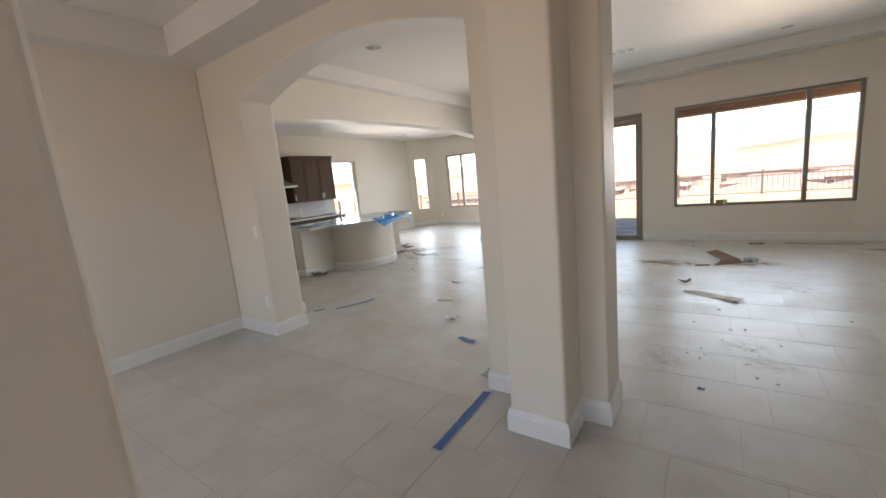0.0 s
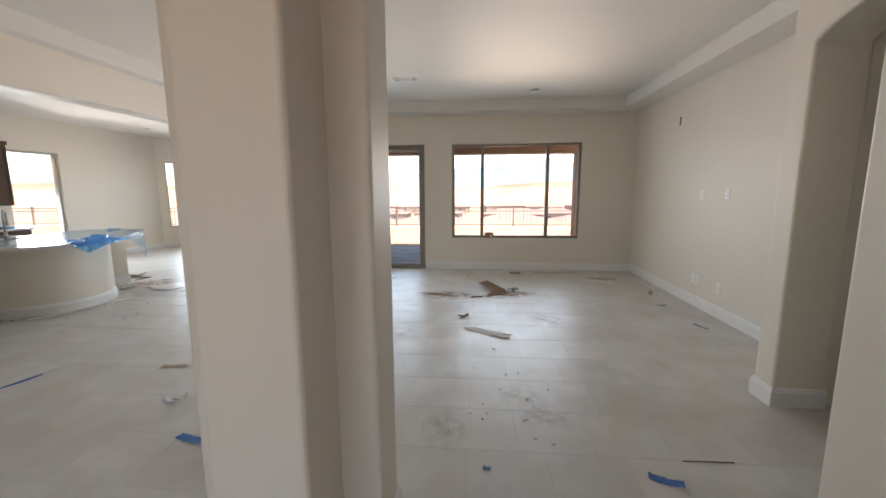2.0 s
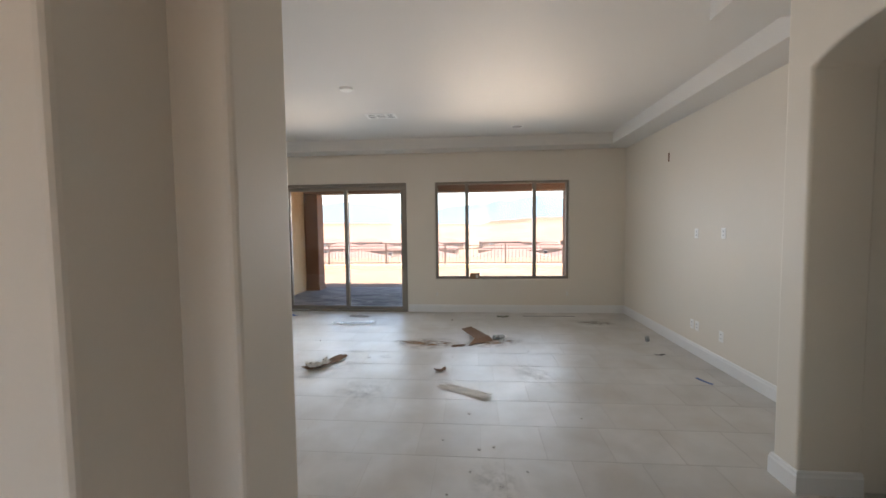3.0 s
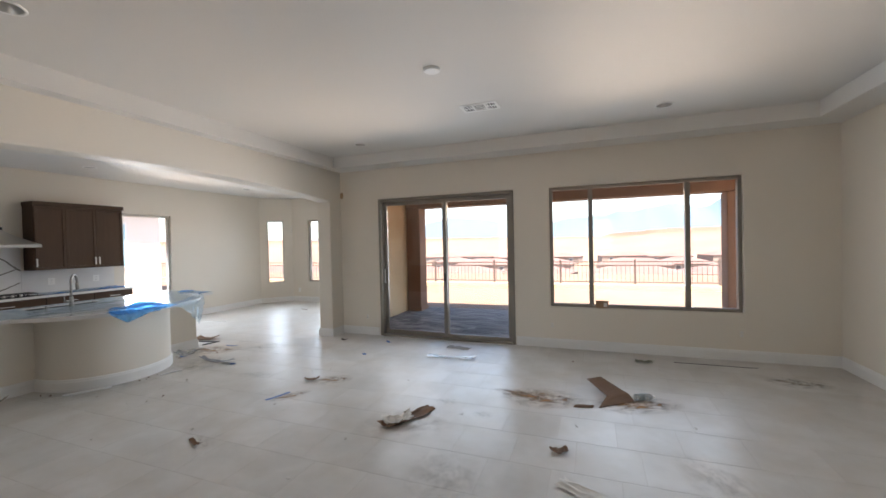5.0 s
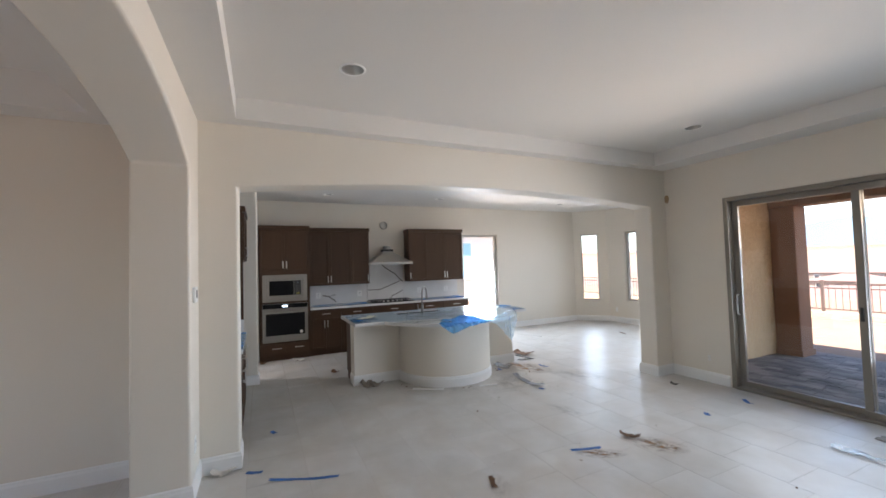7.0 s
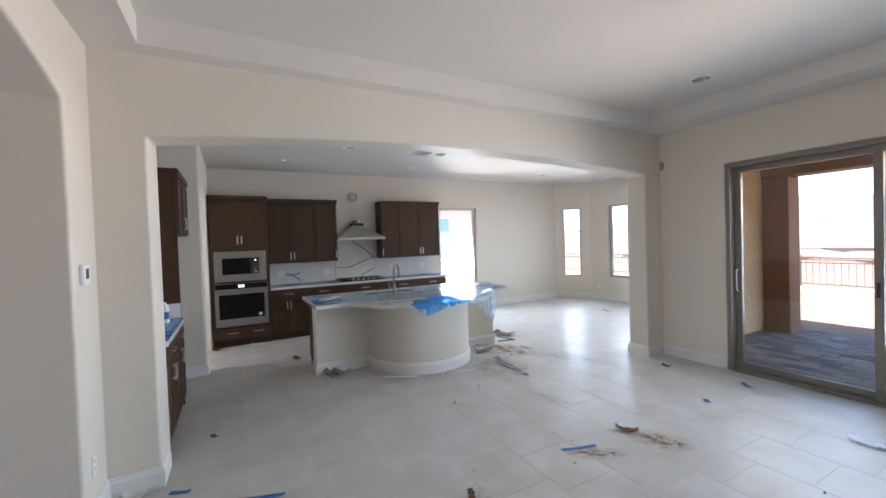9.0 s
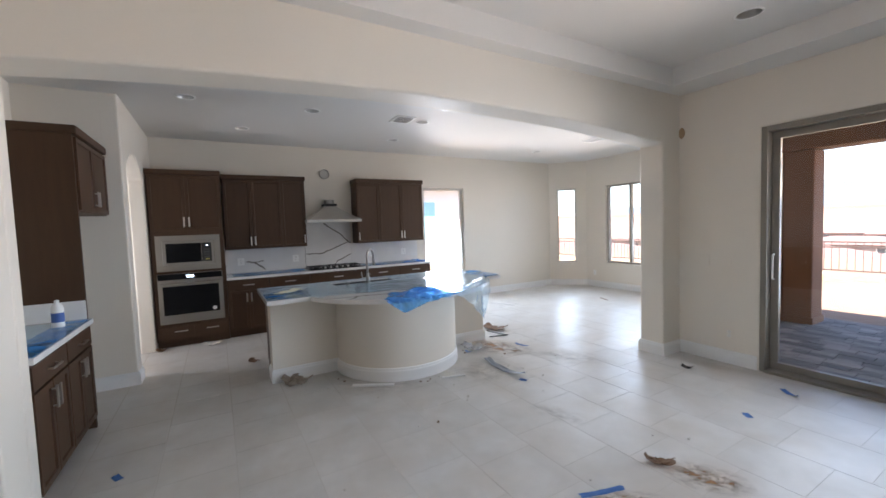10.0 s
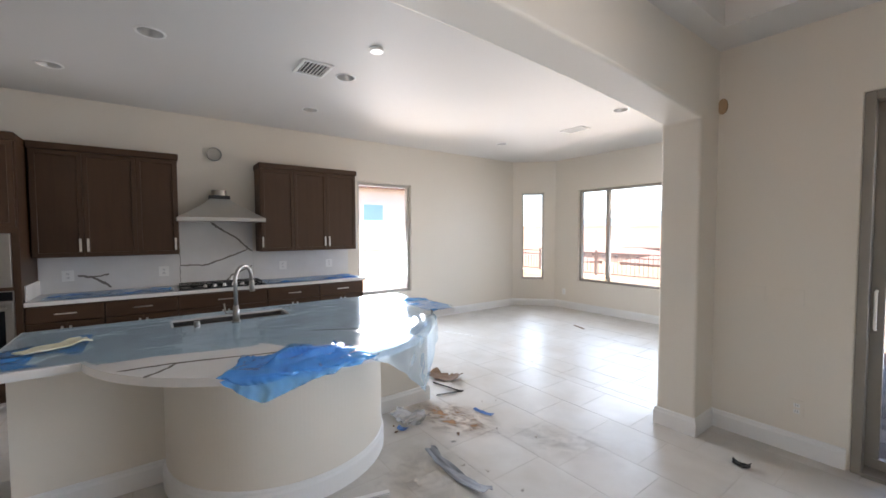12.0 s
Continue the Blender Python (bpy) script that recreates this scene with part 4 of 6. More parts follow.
# hood
hood = thing("range_hood", (KW, 5.765, 1.70), "stainless pyramid range hood without its chimney", "range hood")
bm = bmesh.new()
rings = []
for t in range(9):
    f = t / 8
    k = (1 - f) ** 1.22
    hw, dp, z = 0.10 + (0.465 - 0.10) * k, 0.22 + (0.50 - 0.22) * k, 1.745 + 0.25 * f
    rings.append([bm.verts.new(p) for p in ((KW + 0.017, 5.765 - hw, z), (KW + dp, 5.765 - hw, z), (KW + dp, 5.765 + hw, z), (KW + 0.017, 5.765 + hw, z))])
for a, b in zip(rings, rings[1:]):
    for k in range(4):
        bm.faces.new((a[k], a[(k + 1) % 4], b[(k + 1) % 4], b[k]))
bm.faces.new(rings[-1])
part("canopy", bm, HOOD_STEEL, hood, bevel=0.0)
part("rim", boxes((KW + 0.017, KW + 0.502, 5.765 - 0.467, 5.765 + 0.467, 1.70, 1.747)), HOOD_STEEL, hood, bevel=0.003)
bm = bmesh.new()
cyl(bm, (KW + 0.13, 5.765, 1.99), (KW + 0.13, 5.765, 2.10), 0.085, seg=28, cap=False)
cyl(bm, (KW + 0.13, 5.765, 1.99), (KW + 0.13, 5.765, 2.06), 0.080, seg=28)
part("duct_collar", bm, STEEL, hood, "bare steel duct collar")
part("mount", boxes((KW + 0.03, KW + 0.235, 5.655, 5.875, 1.985, 2.03)), PLASTIC_BLACK, hood)

duct = thing("duct_end", (KW, 5.735, 2.57), "cut round metal duct end in the wall", "duct")
bm = bmesh.new()
pro = [(0.085, 0.0), (0.085, 0.035), (0.077, 0.035), (0.077, 0.0)]
for (r0, o0), (r1, o1) in zip(pro, pro[1:]):
    ra = [bm.verts.new((KW + 0.003 + o0, 5.735 + r0 * math.cos(a), 2.57 + r0 * math.sin(a))) for a in (2 * math.pi * k / 28 for k in range(28))]
    rb = [bm.verts.new((KW + 0.003 + o1, 5.735 + r1 * math.cos(a), 2.57 + r1 * math.sin(a))) for a in (2 * math.pi * k / 28 for k in range(28))]
    for k in range(28):
        bm.faces.new((ra[k], ra[(k + 1) % 28], rb[(k + 1) % 28], rb[k]))
part("ring", bm, STEEL, duct)
bm = bmesh.new()
cyl(bm, (KW + 0.001, 5.735, 2.57), (KW + 0.004, 5.735, 2.57), 0.076, seg=28)
part("plug", bm, mottled("pale duct patch", (0.55, 0.53, 0.49), (0.64, 0.62, 0.57), 0.8, 9, 40), duct)

# ---------- island ----------
IC, IR = (-5.57, 5.80), 0.70


def island_plan(x0, x1, y0, y1, r, n=90):
    """Plan with a round belly on its x1 side."""
    a0 = math.acos(max(-1, min(1, (x1 - IC[0]) / r)))
    pts = [(x0, y0), (x1, y0)]
    pts += [(IC[0] + r * math.cos(a), IC[1] + r * math.sin(a)) for a in (-a0 + 2 * a0 * k / n for k in range(n + 1))]
    return pts + [(x1, y1), (x0, y1)]


isl = thing("kitchen_island", (-5.8, 5.75, 0), "white painted kitchen island with a rounded bar front", "kitchen island")
bm = outline(bmesh.new(), island_plan(-5.86, -5.62, 4.43, 7.10, IR), "z", 0.0, 0.874)
part("body", bm, PAINT, isl)
pl = [(x, y) for x, y in island_plan(-5.86, -5.62, 4.43, 7.10, IR)]
bm = sweep(bmesh.new(), [pl[-1], *reversed(pl[1:-1]), pl[0]], BB)
part("baseboard", bm, TRIM, isl)
part("cabinet_run", boxes((-6.20, -5.862, 4.44, 7.09, 0.10, 0.874), (-6.13, -5.862, 4.44, 7.09, 0, 0.10)), WOOD, isl)
fw = lambda u0, u1, o0, o1, z0, z1: (-6.20 - o1, -6.20 - o0, u0, u1, z0, z1)
for k in range(5):
    a = 4.45 + k * 0.528
    shaker("door", isl, fw, a, a + 0.526, 0.115, 0.86, (a + 0.48, 0.72, "v"))

SINK = (-6.10, -5.84, 5.17, 5.93)
wt = thing("island_worktop", (-5.8, 5.75, 0.876), "white quartz island worktop with an undermount sink cutout", "worktop")
full = island_plan(-6.28, -5.25, 4.37, 7.13, 1.08)
bm = bmesh.new()
# slab in strips round the sink hole
def slab(bm, pts, z0, z1):
    outline(bm, pts, "z", z0, z1)
slab(bm, [(-6.28, 4.37), (SINK[0], 4.37), (SINK[0], 7.13), (-6.28, 7.13)], 0.876, 0.918)
slab(bm, [(SINK[0], 4.37), (SINK[1], 4.37), (SINK[1], SINK[2]), (SINK[0], SINK[2])], 0.876, 0.918)
slab(bm, [(SINK[0], SINK[3]), (SINK[1], SINK[3]), (SINK[1], 7.13), (SINK[0], 7.13)], 0.876, 0.918)
slab(bm, [(SINK[1], 4.37), *full[1:-1], (SINK[1], 7.13)], 0.876, 0.918)
part("slab", bm, QUARTZ, wt)
vein(wt, [(-4.98, 4.92), (-4.95, 5.2), (-4.86, 5.5), (-4.80, 5.9)], 0.012, "z", 0.9187, 11)
vein(wt, [(-4.80, 5.02), (-4.90, 5.12), (-4.97, 5.15)], 0.010, "z", 0.9187, 12)
vein(wt, [(-5.2, 5.9), (-5.0, 6.3), (-5.1, 6.8), (-5.6, 7.1)], 0.010, "z", 0.9187, 13)

sink = thing("sink", (-5.97, 5.55, 0.7), "undermount steel kitchen sink", "sink")
bm = boxes((SINK[0] - 0.01, SINK[1] + 0.01, SINK[2] - 0.01, SINK[3] + 0.01, 0.69, 0.70), (SINK[0] + 0.001, SINK[0] + 0.005, SINK[2] + 0.001, SINK[3] - 0.001, 0.70, 0.905), (SINK[1] - 0.005, SINK[1] - 0.001, SINK[2] + 0.001, SINK[3] - 0.001, 0.70, 0.905), (SINK[0] + 0.005, SINK[1] - 0.005, SINK[2] + 0.001, SINK[2] + 0.005, 0.70, 0.905), (SINK[0] + 0.005, SINK[1] - 0.005, SINK[3] - 0.005, SINK[3] - 0.001, 0.70, 0.905))
part("basin", bm, mottled("dark sink steel", (0.10, 0.10, 0.10), (0.15, 0.15, 0.15), 0.35, 4, 90, metal=0.8), sink)
bm = bmesh.new()
cyl(bm, (-5.97, 5.55, 0.70), (-5.97, 5.55, 0.704), 0.045, seg=24)
part("drain", bm, STEEL, sink)

fc = thing("faucet", (-5.77, 5.54, 0.918), "tall steel gooseneck kitchen faucet", "faucet")
bm = bmesh.new()
cyl(bm, (-5.77, 5.54, 0.918), (-5.77, 5.54, 0.93), 0.03, seg=24)
cyl(bm, (-5.77, 5.54, 0.93), (-5.77, 5.54, 1.04), 0.023, 0.019, seg=24)
part("base", bm, STEEL, fc, smooth=True)
bm = bmesh.new()
dirx, diry = -0.72, 0.69
pts = [(-5.77, 5.54, 1.03), (-5.77, 5.54, 1.22)]
for k in range(1, 13):
    a = math.pi * k / 12
    o = 0.095 * (1 - math.cos(a))
    pts.append((-5.77 + dirx * o, 5.54 + diry * o, 1.22 + 0.095 * math.sin(a)))
pts.append((-5.77 + dirx * 0.19, 5.54 + diry * 0.19, 1.19))
tube(bm, pts, 0.0135, 12)
part("spout", bm, STEEL, fc, smooth=True)
bm = bmesh.new()
e = Vector(pts[-1])
cyl(bm, e + Vector((0, 0, 0.01)), e + Vector((-0.006, 0.005, -0.075)), 0.017, 0.019, seg=18)
part("spray_head", bm, STEEL, fc, "pull-down spray head", smooth=True)
bm = bmesh.new()
tube(bm, [(-5.77, 5.52, 0.985), (-5.775, 5.475, 0.99), (-5.775, 5.465, 1.06)], 0.006, 8)
part("lever", bm, STEEL, fc, smooth=True)
bm = bmesh.new()
cyl(bm, (-5.78, 5.30, 0.918), (-5.78, 5.30, 0.955), 0.019, seg=18)
solid("air_gap_cap", bm, STEEL, "short steel cap beside the sink", "sink cap")

# ---------- fridge recess ----------
base_cabinet("y", 3.05, 0.62, -5.44, -4.257, unit(-5.44, -4.85) + unit(-4.85, -4.257), "dark walnut base cabinet beside the fridge space", "recess base cabinets")
solid("recess_worktop", boxes((-5.462, -4.256, 2.43, 3.085, 0.876, 0.915)), QUARTZ, "white quartz worktop beside the fridge space", "worktop", bevel=0.003)
solid("recess_upstand", boxes((-5.458, -5.446, 2.43, 3.05, 0.917, 1.07)), QUARTZ, "short white quartz upstand", "upstand", bevel=0.002)
fr = thing("fridge_surround", (-5.95, 2.75, 0), "dark walnut fridge surround with bridging cabinet", "cabinet")
part("side_panel", boxes((-5.49, -5.465, 2.422, 3.05, 0.0, 2.44)), WOOD, fr, bevel=0.002)
part("bridge_body", boxes((-6.448, -5.492, 2.422, 3.045, 1.79, 2.44)), WOOD, fr, bevel=0.002)
F2 = face_map("y", 3.047)
shaker("door", fr, F2, -6.44, -5.965, 1.80, 2.39, (-5.995, 1.92, "v"))
shaker("door", fr, F2, -5.965, -5.495, 1.80, 2.39, (-5.935, 1.92, "v"))
part("crown", boxes((-6.448, -5.455, 2.425, 3.08, 2.405, 2.475)), WOOD_H, fr, bevel=0.008)

bm = bmesh.new()
for (r0, z0), (r1, z1) in zip([(0.0, 0.0), (0.034, 0.0), (0.036, 0.01), (0.036, 0.14), (0.03, 0.165), (0.014, 0.185), (0.014, 0.205)], [(0.034, 0.0), (0.036, 0.01), (0.036, 0.14), (0.03, 0.165), (0.014, 0.185), (0.014, 0.205), (0.0, 0.205)]):
    ra = [bm.verts.new((r0 * math.cos(a), r0 * math.sin(a), z0)) for a in (2 * math.pi * k / 20 for k in range(20))]
    rb = [bm.verts.new((r1 * math.cos(a), r1 * math.sin(a), z1)) for a in (2 * math.pi * k / 20 for k in range(20))]
    for k in range(20):
        if r0 == 0:
            bm.faces.new((ra[0], rb[k], rb[(k + 1) % 20])) if k else bm.faces.new((ra[0], rb[0], rb[1]))
        elif r1 == 0:
            bm.faces.new((ra[k], ra[(k + 1) % 20], rb[0]))
        else:
            bm.faces.new((ra[k], ra[(k + 1) % 20], rb[(k + 1) % 20], rb[k]))
for v in [v for v in bm.verts if not v.link_faces]:
    bm.verts.remove(v)
bmesh.ops.remove_doubles(bm, verts=bm.verts[:], dist=1e-5)
CLEANER_BOTTLE = bm.copy()
cb = thing("cleaner_bottle", (-5.18, 2.95, 0.917), "small white plastic bottle with a blue label", "bottle")
bmesh.ops.translate(bm, verts=bm.verts[:], vec=(-5.18, 2.95, 0.917))
part("bottle", bm, PLASTIC_WHITE, cb, smooth=True)
bm = bmesh.new()
cyl(bm, (-5.18, 2.95, 0.96), (-5.18, 2.95, 1.03), 0.0368, seg=20, cap=False)
part("label", bm, mottled("blue label print", (0.05, 0.12, 0.35), (0.07, 0.15, 0.4), 0.5, 5, 40), cb)

# ---------- films on the worktops ----------
def in_poly(p, poly):
    inside, n = False, len(poly)
    for i in range(n):
        (x0, y0), (x1, y1) = poly[i], poly[i - 1]
        if (y0 > p[1]) != (y1 > p[1]) and p[0] < (x1 - x0) * (p[1] - y0) / (y1 - y0) + x0:
            inside = not inside
    return inside


def film_flat(x0, x1, y0, y1, z, step, keep, amp, seed):
    """A sheet of thin film lying on a top, lifted in small wrinkles."""
    bm = bmesh.new()
    nx_, ny_ = max(2, round((x1 - x0) / step)), max(2, round((y1 - y0) / step))
    vs = {}
    for i in range(nx_ + 1):
        for j in range(ny_ + 1):
            x, y = x0 + (x1 - x0) * i / nx_, y0 + (y1 - y0) * j / ny_
            h = noise.fractal((x * 5 + seed, y * 2.2, seed), 1.0, 2.0, 4)
            vs[i, j] = bm.verts.new((x, y, z + amp * max(0.0, h) ** 1.5 + 0.0005))
    for i in range(nx_):
        for j in range(ny_):
            c = (x0 + (x1 - x0) * (i + 0.5) / nx_, y0 + (y1 - y0) * (j + 0.5) / ny_)
            if keep(c):
                bm.faces.new((vs[i, j], vs[i + 1, j], vs[i + 1, j + 1], vs[i, j + 1]))
    for v in [v for v in bm.verts if not v.link_faces]:
        bm.verts.remove(v)
    return bm


inner = island_plan(-6.27, -5.27, 4.39, 7.11, 1.06)


def on_island(c):
    if SINK[0] - 0.01 < c[0] < SINK[1] + 0.01 and SINK[2] - 0.01 < c[1] < SINK[3] + 0.01:
        return False
    edge = -5.10 + 0.05 * math.sin(c[1] * 6) if c[1] < 5.55 else -5.10 + (c[1] - 5.55) * 1.6
    return c[0] < edge and in_poly(c, inner)


isl_film = thing("island_film", (-5.8, 5.75, 0.919), "blue-tinted clear protective film on the island top", "plastic film")
part("sheet", film_flat(-6.28, -4.4, 4.37, 7.13, 0.9195, 0.014, on_island, 0.012, 3.0), FILM, isl_film, smooth=True)


def rim(a, r=1.085):
    return IC[0] + r * math.cos(a), IC[1] + r * math.sin(a)


def drape(a0, a1, inward, drop, seed, n=84, m=40, puff=0.05, lift=0.0, point=0.25):
    """Film gathered at the round edge of the island: lies on top in long creases, rolls over the edge and hangs to a torn point."""
    bm = bmesh.new()
    rows = []
    for i in range(n + 1):
        u = i / n
        env = math.sin(math.pi * u) ** 0.5
        row = []
        for j in range(m + 1):
            v = j / m
            a = a0 + (a1 - a0) * (u + 0.05 * noise.noise((v * 4 + seed, 3, seed)) * (1 if u in (0, 1) else 0.6))
            crease = 1 - abs(noise.noise((u * 2.2 + seed, v * 5.5 + u * 1.5, seed))) * 2.6
            fine_ = noise.fractal((u * 5 + seed, v * 7, seed + 5), 1.0, 2.0, 3)
            if v < 0.55:
                t = v / 0.55
                r = 1.09 - inward * (1 - t) * (0.75 + 0.45 * noise.noise((u * 3, seed, 1)))
                z = 0.9235 + lift + puff * env * max(0, crease) * math.sin(math.pi * min(1, t * 0.92 + 0.04)) + 0.007 * abs(fine_)
            else:
                t = (v - 0.55) / 0.45
                tip = max(0.0, 1 - abs(u - point) / 0.32)
                d = drop * (0.28 + 0.85 * tip + 0.16 * noise.noise((u * 4 + seed, 2, 2))) * env
                r = 1.10 + lift + 0.026 * noise.fractal((u * 11 + seed, v * 1.2, 3), 1.0, 2.0, 2) * t + 0.02
                z = 0.9255 + lift * 0.5 - max(d, 0.012) * t + 0.006 * fine_ * (1 - t)
            x, y = rim(a, r)
            row.append(bm.verts.new((x, y, z)))
        rows.append(row)
    for p, q in zip(rows, rows[1:]):
        for j in range(m):
            bm.faces.new((p[j], q[j], q[j + 1], p[j + 1]))
    return bm


part("gathered_film", drape(radians(-27), radians(10), 0.42, 0.15, 4.2, puff=0.05, point=0.22), FILM_BLUE, isl_film, "bunched bright blue film", smooth=True)
part("folded_film", drape(radians(-26), radians(4), 0.22, 0.07, 6.4, puff=0.075, lift=0.012, point=0.12), FILM_BLUE, isl_film, "folded-over layer of bright blue film", smooth=True)
part("hanging_film", drape(radians(8), radians(66), 0.20, 0.33, 9.1, puff=0.03, point=0.42), FILM_HANG, isl_film, "clear film hanging over the edge", smooth=True)
part("corner_film", film_flat(-5.75, -5.2, 6.88, 7.16, 0.921, 0.025, lambda c: noise.noise((c[0] * 4, c[1] * 4, 2)) > -0.35, 0.06, 6.0), FILM_STRIP, isl_film, "bunched blue film at the corner", smooth=True)
part("near_film", film_flat(-5.95, -5.3, 4.38, 4.75, 0.921, 0.025, lambda c: noise.noise((c[0] * 4, c[1] * 4, 7)) > -0.2, 0.03, 8.0), FILM_STRIP, isl_film, "bunched blue film at the corner", smooth=True)

for y0, y1, seed in ((4.18, 5.25, 1.0), (6.22, 7.46, 2.0)):
    t = thing("worktop_film", (-8.1, y0, 0.916), "strip of blue protective film on the worktop", "plastic film", "worktop films")
    part("sheet", film_flat(-8.40, -7.90, y0, y1, 0.917, 0.03, lambda c: noise.noise((c[0] * 3, c[1] * 3, seed)) > -0.55, 0.02, seed), FILM_BLUE, t, smooth=True)
    part("bunched_edge", film_flat(-8.30, -7.93, y0 + 0.03, y1 - 0.02, 0.92, 0.02, lambda c: noise.noise((c[0] * 6, c[1] * 3, seed + 4)) > -0.45, 0.045, seed + 3), FILM_STRIP, t, smooth=True)
t = thing("worktop_film", (-4.8, 2.7, 0.916), "blue protective film on the recess worktop", "plastic film", "worktop films")
part("sheet", film_flat(-5.40, -4.27, 2.5, 3.08, 0.917, 0.03, lambda c: True, 0.02, 5.0), FILM, t, smooth=True)
part("bunched_edge", film_flat(-5.44, -4.27, 2.90, 3.08, 0.92, 0.02, lambda c: True, 0.03, 5.5), FILM_STRIP, t, smooth=True)
pad = boxes((-0.055, 0.055, -0.15, 0.15, 0, 0.008))
bmesh.ops.subdivide_edges(pad, edges=pad.edges[:], cuts=5, use_grid_fill=True)
for v in pad.verts:
    v.co.x += 0.02 * noise.noise((v.co.y * 14, 2, 1))
    v.co.z += 0.03 * max(0, noise.noise((v.co.x * 22, v.co.y * 16, 1)))
solid("paper_packet", pad, mottled("pale yellow packet", (0.62, 0.56, 0.34), (0.74, 0.70, 0.55), 0.5, 8, 60, obj=True), "pale yellow paper packet lying on the island", "packet", at=pose(-5.62, 4.62, 0.936, 0, 0, 35))

# ---------- fixtures on ceilings and walls ----------
def downlight():
    """An open can: trim ring under the ceiling, white baffle and lamp up inside it."""
    d = thing("recessed_light", (0, 0, 0), "unlit recessed ceiling light with a white trim ring", "recessed light", "recessed lights")
    def turned(prof):
        bm = bmesh.new()
        rings = [[bm.verts.new((r * math.cos(a), r * math.sin(a), z)) for a in (2 * math.pi * k / 28 for k in range(28))] for r, z in prof]
        for a, b in zip(rings, rings[1:]):
            for k in range(28):
                bm.faces.new((a[k], a[(k + 1) % 28], b[(k + 1) % 28], b[k]))
        return bm
    part("trim_ring", turned([(0.099, -0.0005), (0.096, -0.006), (0.084, -0.007), (0.080, -0.003)]), PLASTIC_WHITE, d, smooth=True)
    part("baffle", turned([(0.081, -0.004), (0.076, 0.02), (0.070, 0.055), (0.066, 0.075), (0.001, 0.078)]), mottled("clear satin reflector", (0.55, 0.545, 0.53), (0.62, 0.615, 0.60), 0.28, 6, 60, metal=0.9), d, smooth=True)
    bm = bmesh.new()
    cyl(bm, (0, 0, 0.074), (0, 0, 0.062), 0.062, 0.055, seg=28)
    part("lamp_lens", bm, mottled("frosted lamp lens", (0.62, 0.61, 0.59), (0.68, 0.67, 0.65), 0.3, 5, 50), d)
    return d


d0 = downlight()
d0.matrix_world = pose(*lights[0])
for p in lights[1:]:
    copy_thing(d0, pose(*p))


def round_detector(x, y, z, r, label):
    d = thing("smoke_detector", (x, y, z), label, "smoke detector", "smoke detectors")
    bm = bmesh.new()
    cyl(bm, (x, y, z - 0.001), (x, y, z - 0.011), r, seg=32)
    part("base", bm, PLASTIC_WHITE, d)
    bm = bmesh.new()
    cyl(bm, (x, y, z - 0.021), (x, y, z - 0.011), r * 0.84, r * 0.94, seg=32)
    part("cover", bm, PLASTIC_WHITE, d, smooth=False)


round_detector(-0.80, 5.75, TRAY, 0.075, "round white smoke detector on the ceiling")
round_detector(-5.53, 6.56, KC, 0.06, "round white detector on the kitchen ceiling")
round_detector(-5.54, 5.08, KC, 0.06, "round white detector on the kitchen ceiling")


def vent(x, y, z, w, h, rz, label):
    v = thing("ceiling_vent", (0, 0, 0), label, "air vent", "ceiling vents")
    e = 0.034
    bm = bmesh.new()
    for b in ((-w / 2, w / 2, -h / 2, -h / 2 + e), (-w / 2, w / 2, h / 2 - e, h / 2), (-w / 2, -w / 2 + e, -h / 2 + e, h / 2 - e), (w / 2 - e, w / 2, -h / 2 + e, h / 2 - e)):
        box(bm, *b, -0.007, -0.001)
    for s in (-1, 1):
        box(bm, s * w / 6 - 0.012, s * w / 6 + 0.012, -h / 2 + e, h / 2 - e, -0.007, -0.001)
        c = sorted((s * (w / 6 + 0.012), s * (w / 2 - e)))
        box(bm, *c, -0.008, 0.008, -0.007, -0.001)
    part("frame", bm, PLASTIC_WHITE, v, bevel=0.002)
    # black sheet stands in for the shade of an open duct behind the slats
    part("throat_shade", boxes((-w / 2 + 0.01, w / 2 - 0.01, -h / 2 + 0.01, h / 2 - 0.01, -0.0022, -0.0012)), IRON, v)
    n = 8
    for k in range(n):
        yy = -h / 2 + e + (k + 0.5) * (h - 2 * e) / n
        part("slat", boxes((-w / 6 + 0.012, w / 6 - 0.012, yy - 0.0042, yy + 0.0042, -0.0062, -0.004)), PLASTIC_WHITE, v)
    for s in (-1, 1):
        for k in range(3):
            xx = s * (w / 6 + 0.012 + (k + 0.5) * (w / 3 - 0.012 - e) / 3)
            for t in (-1, 1):
                c = sorted((t * 0.008, t * (h / 2 - e)))
                part("slat", boxes((xx - 0.006, xx + 0.006, *c, -0.0062, -0.004)), PLASTIC_WHITE, v)
    v.matrix_world = pose(x, y, z, 0, 0, rz)


vent(-0.67, 6.85, TRAY, 0.42, 0.25, 0, "white metal supply vent in the tray ceiling")


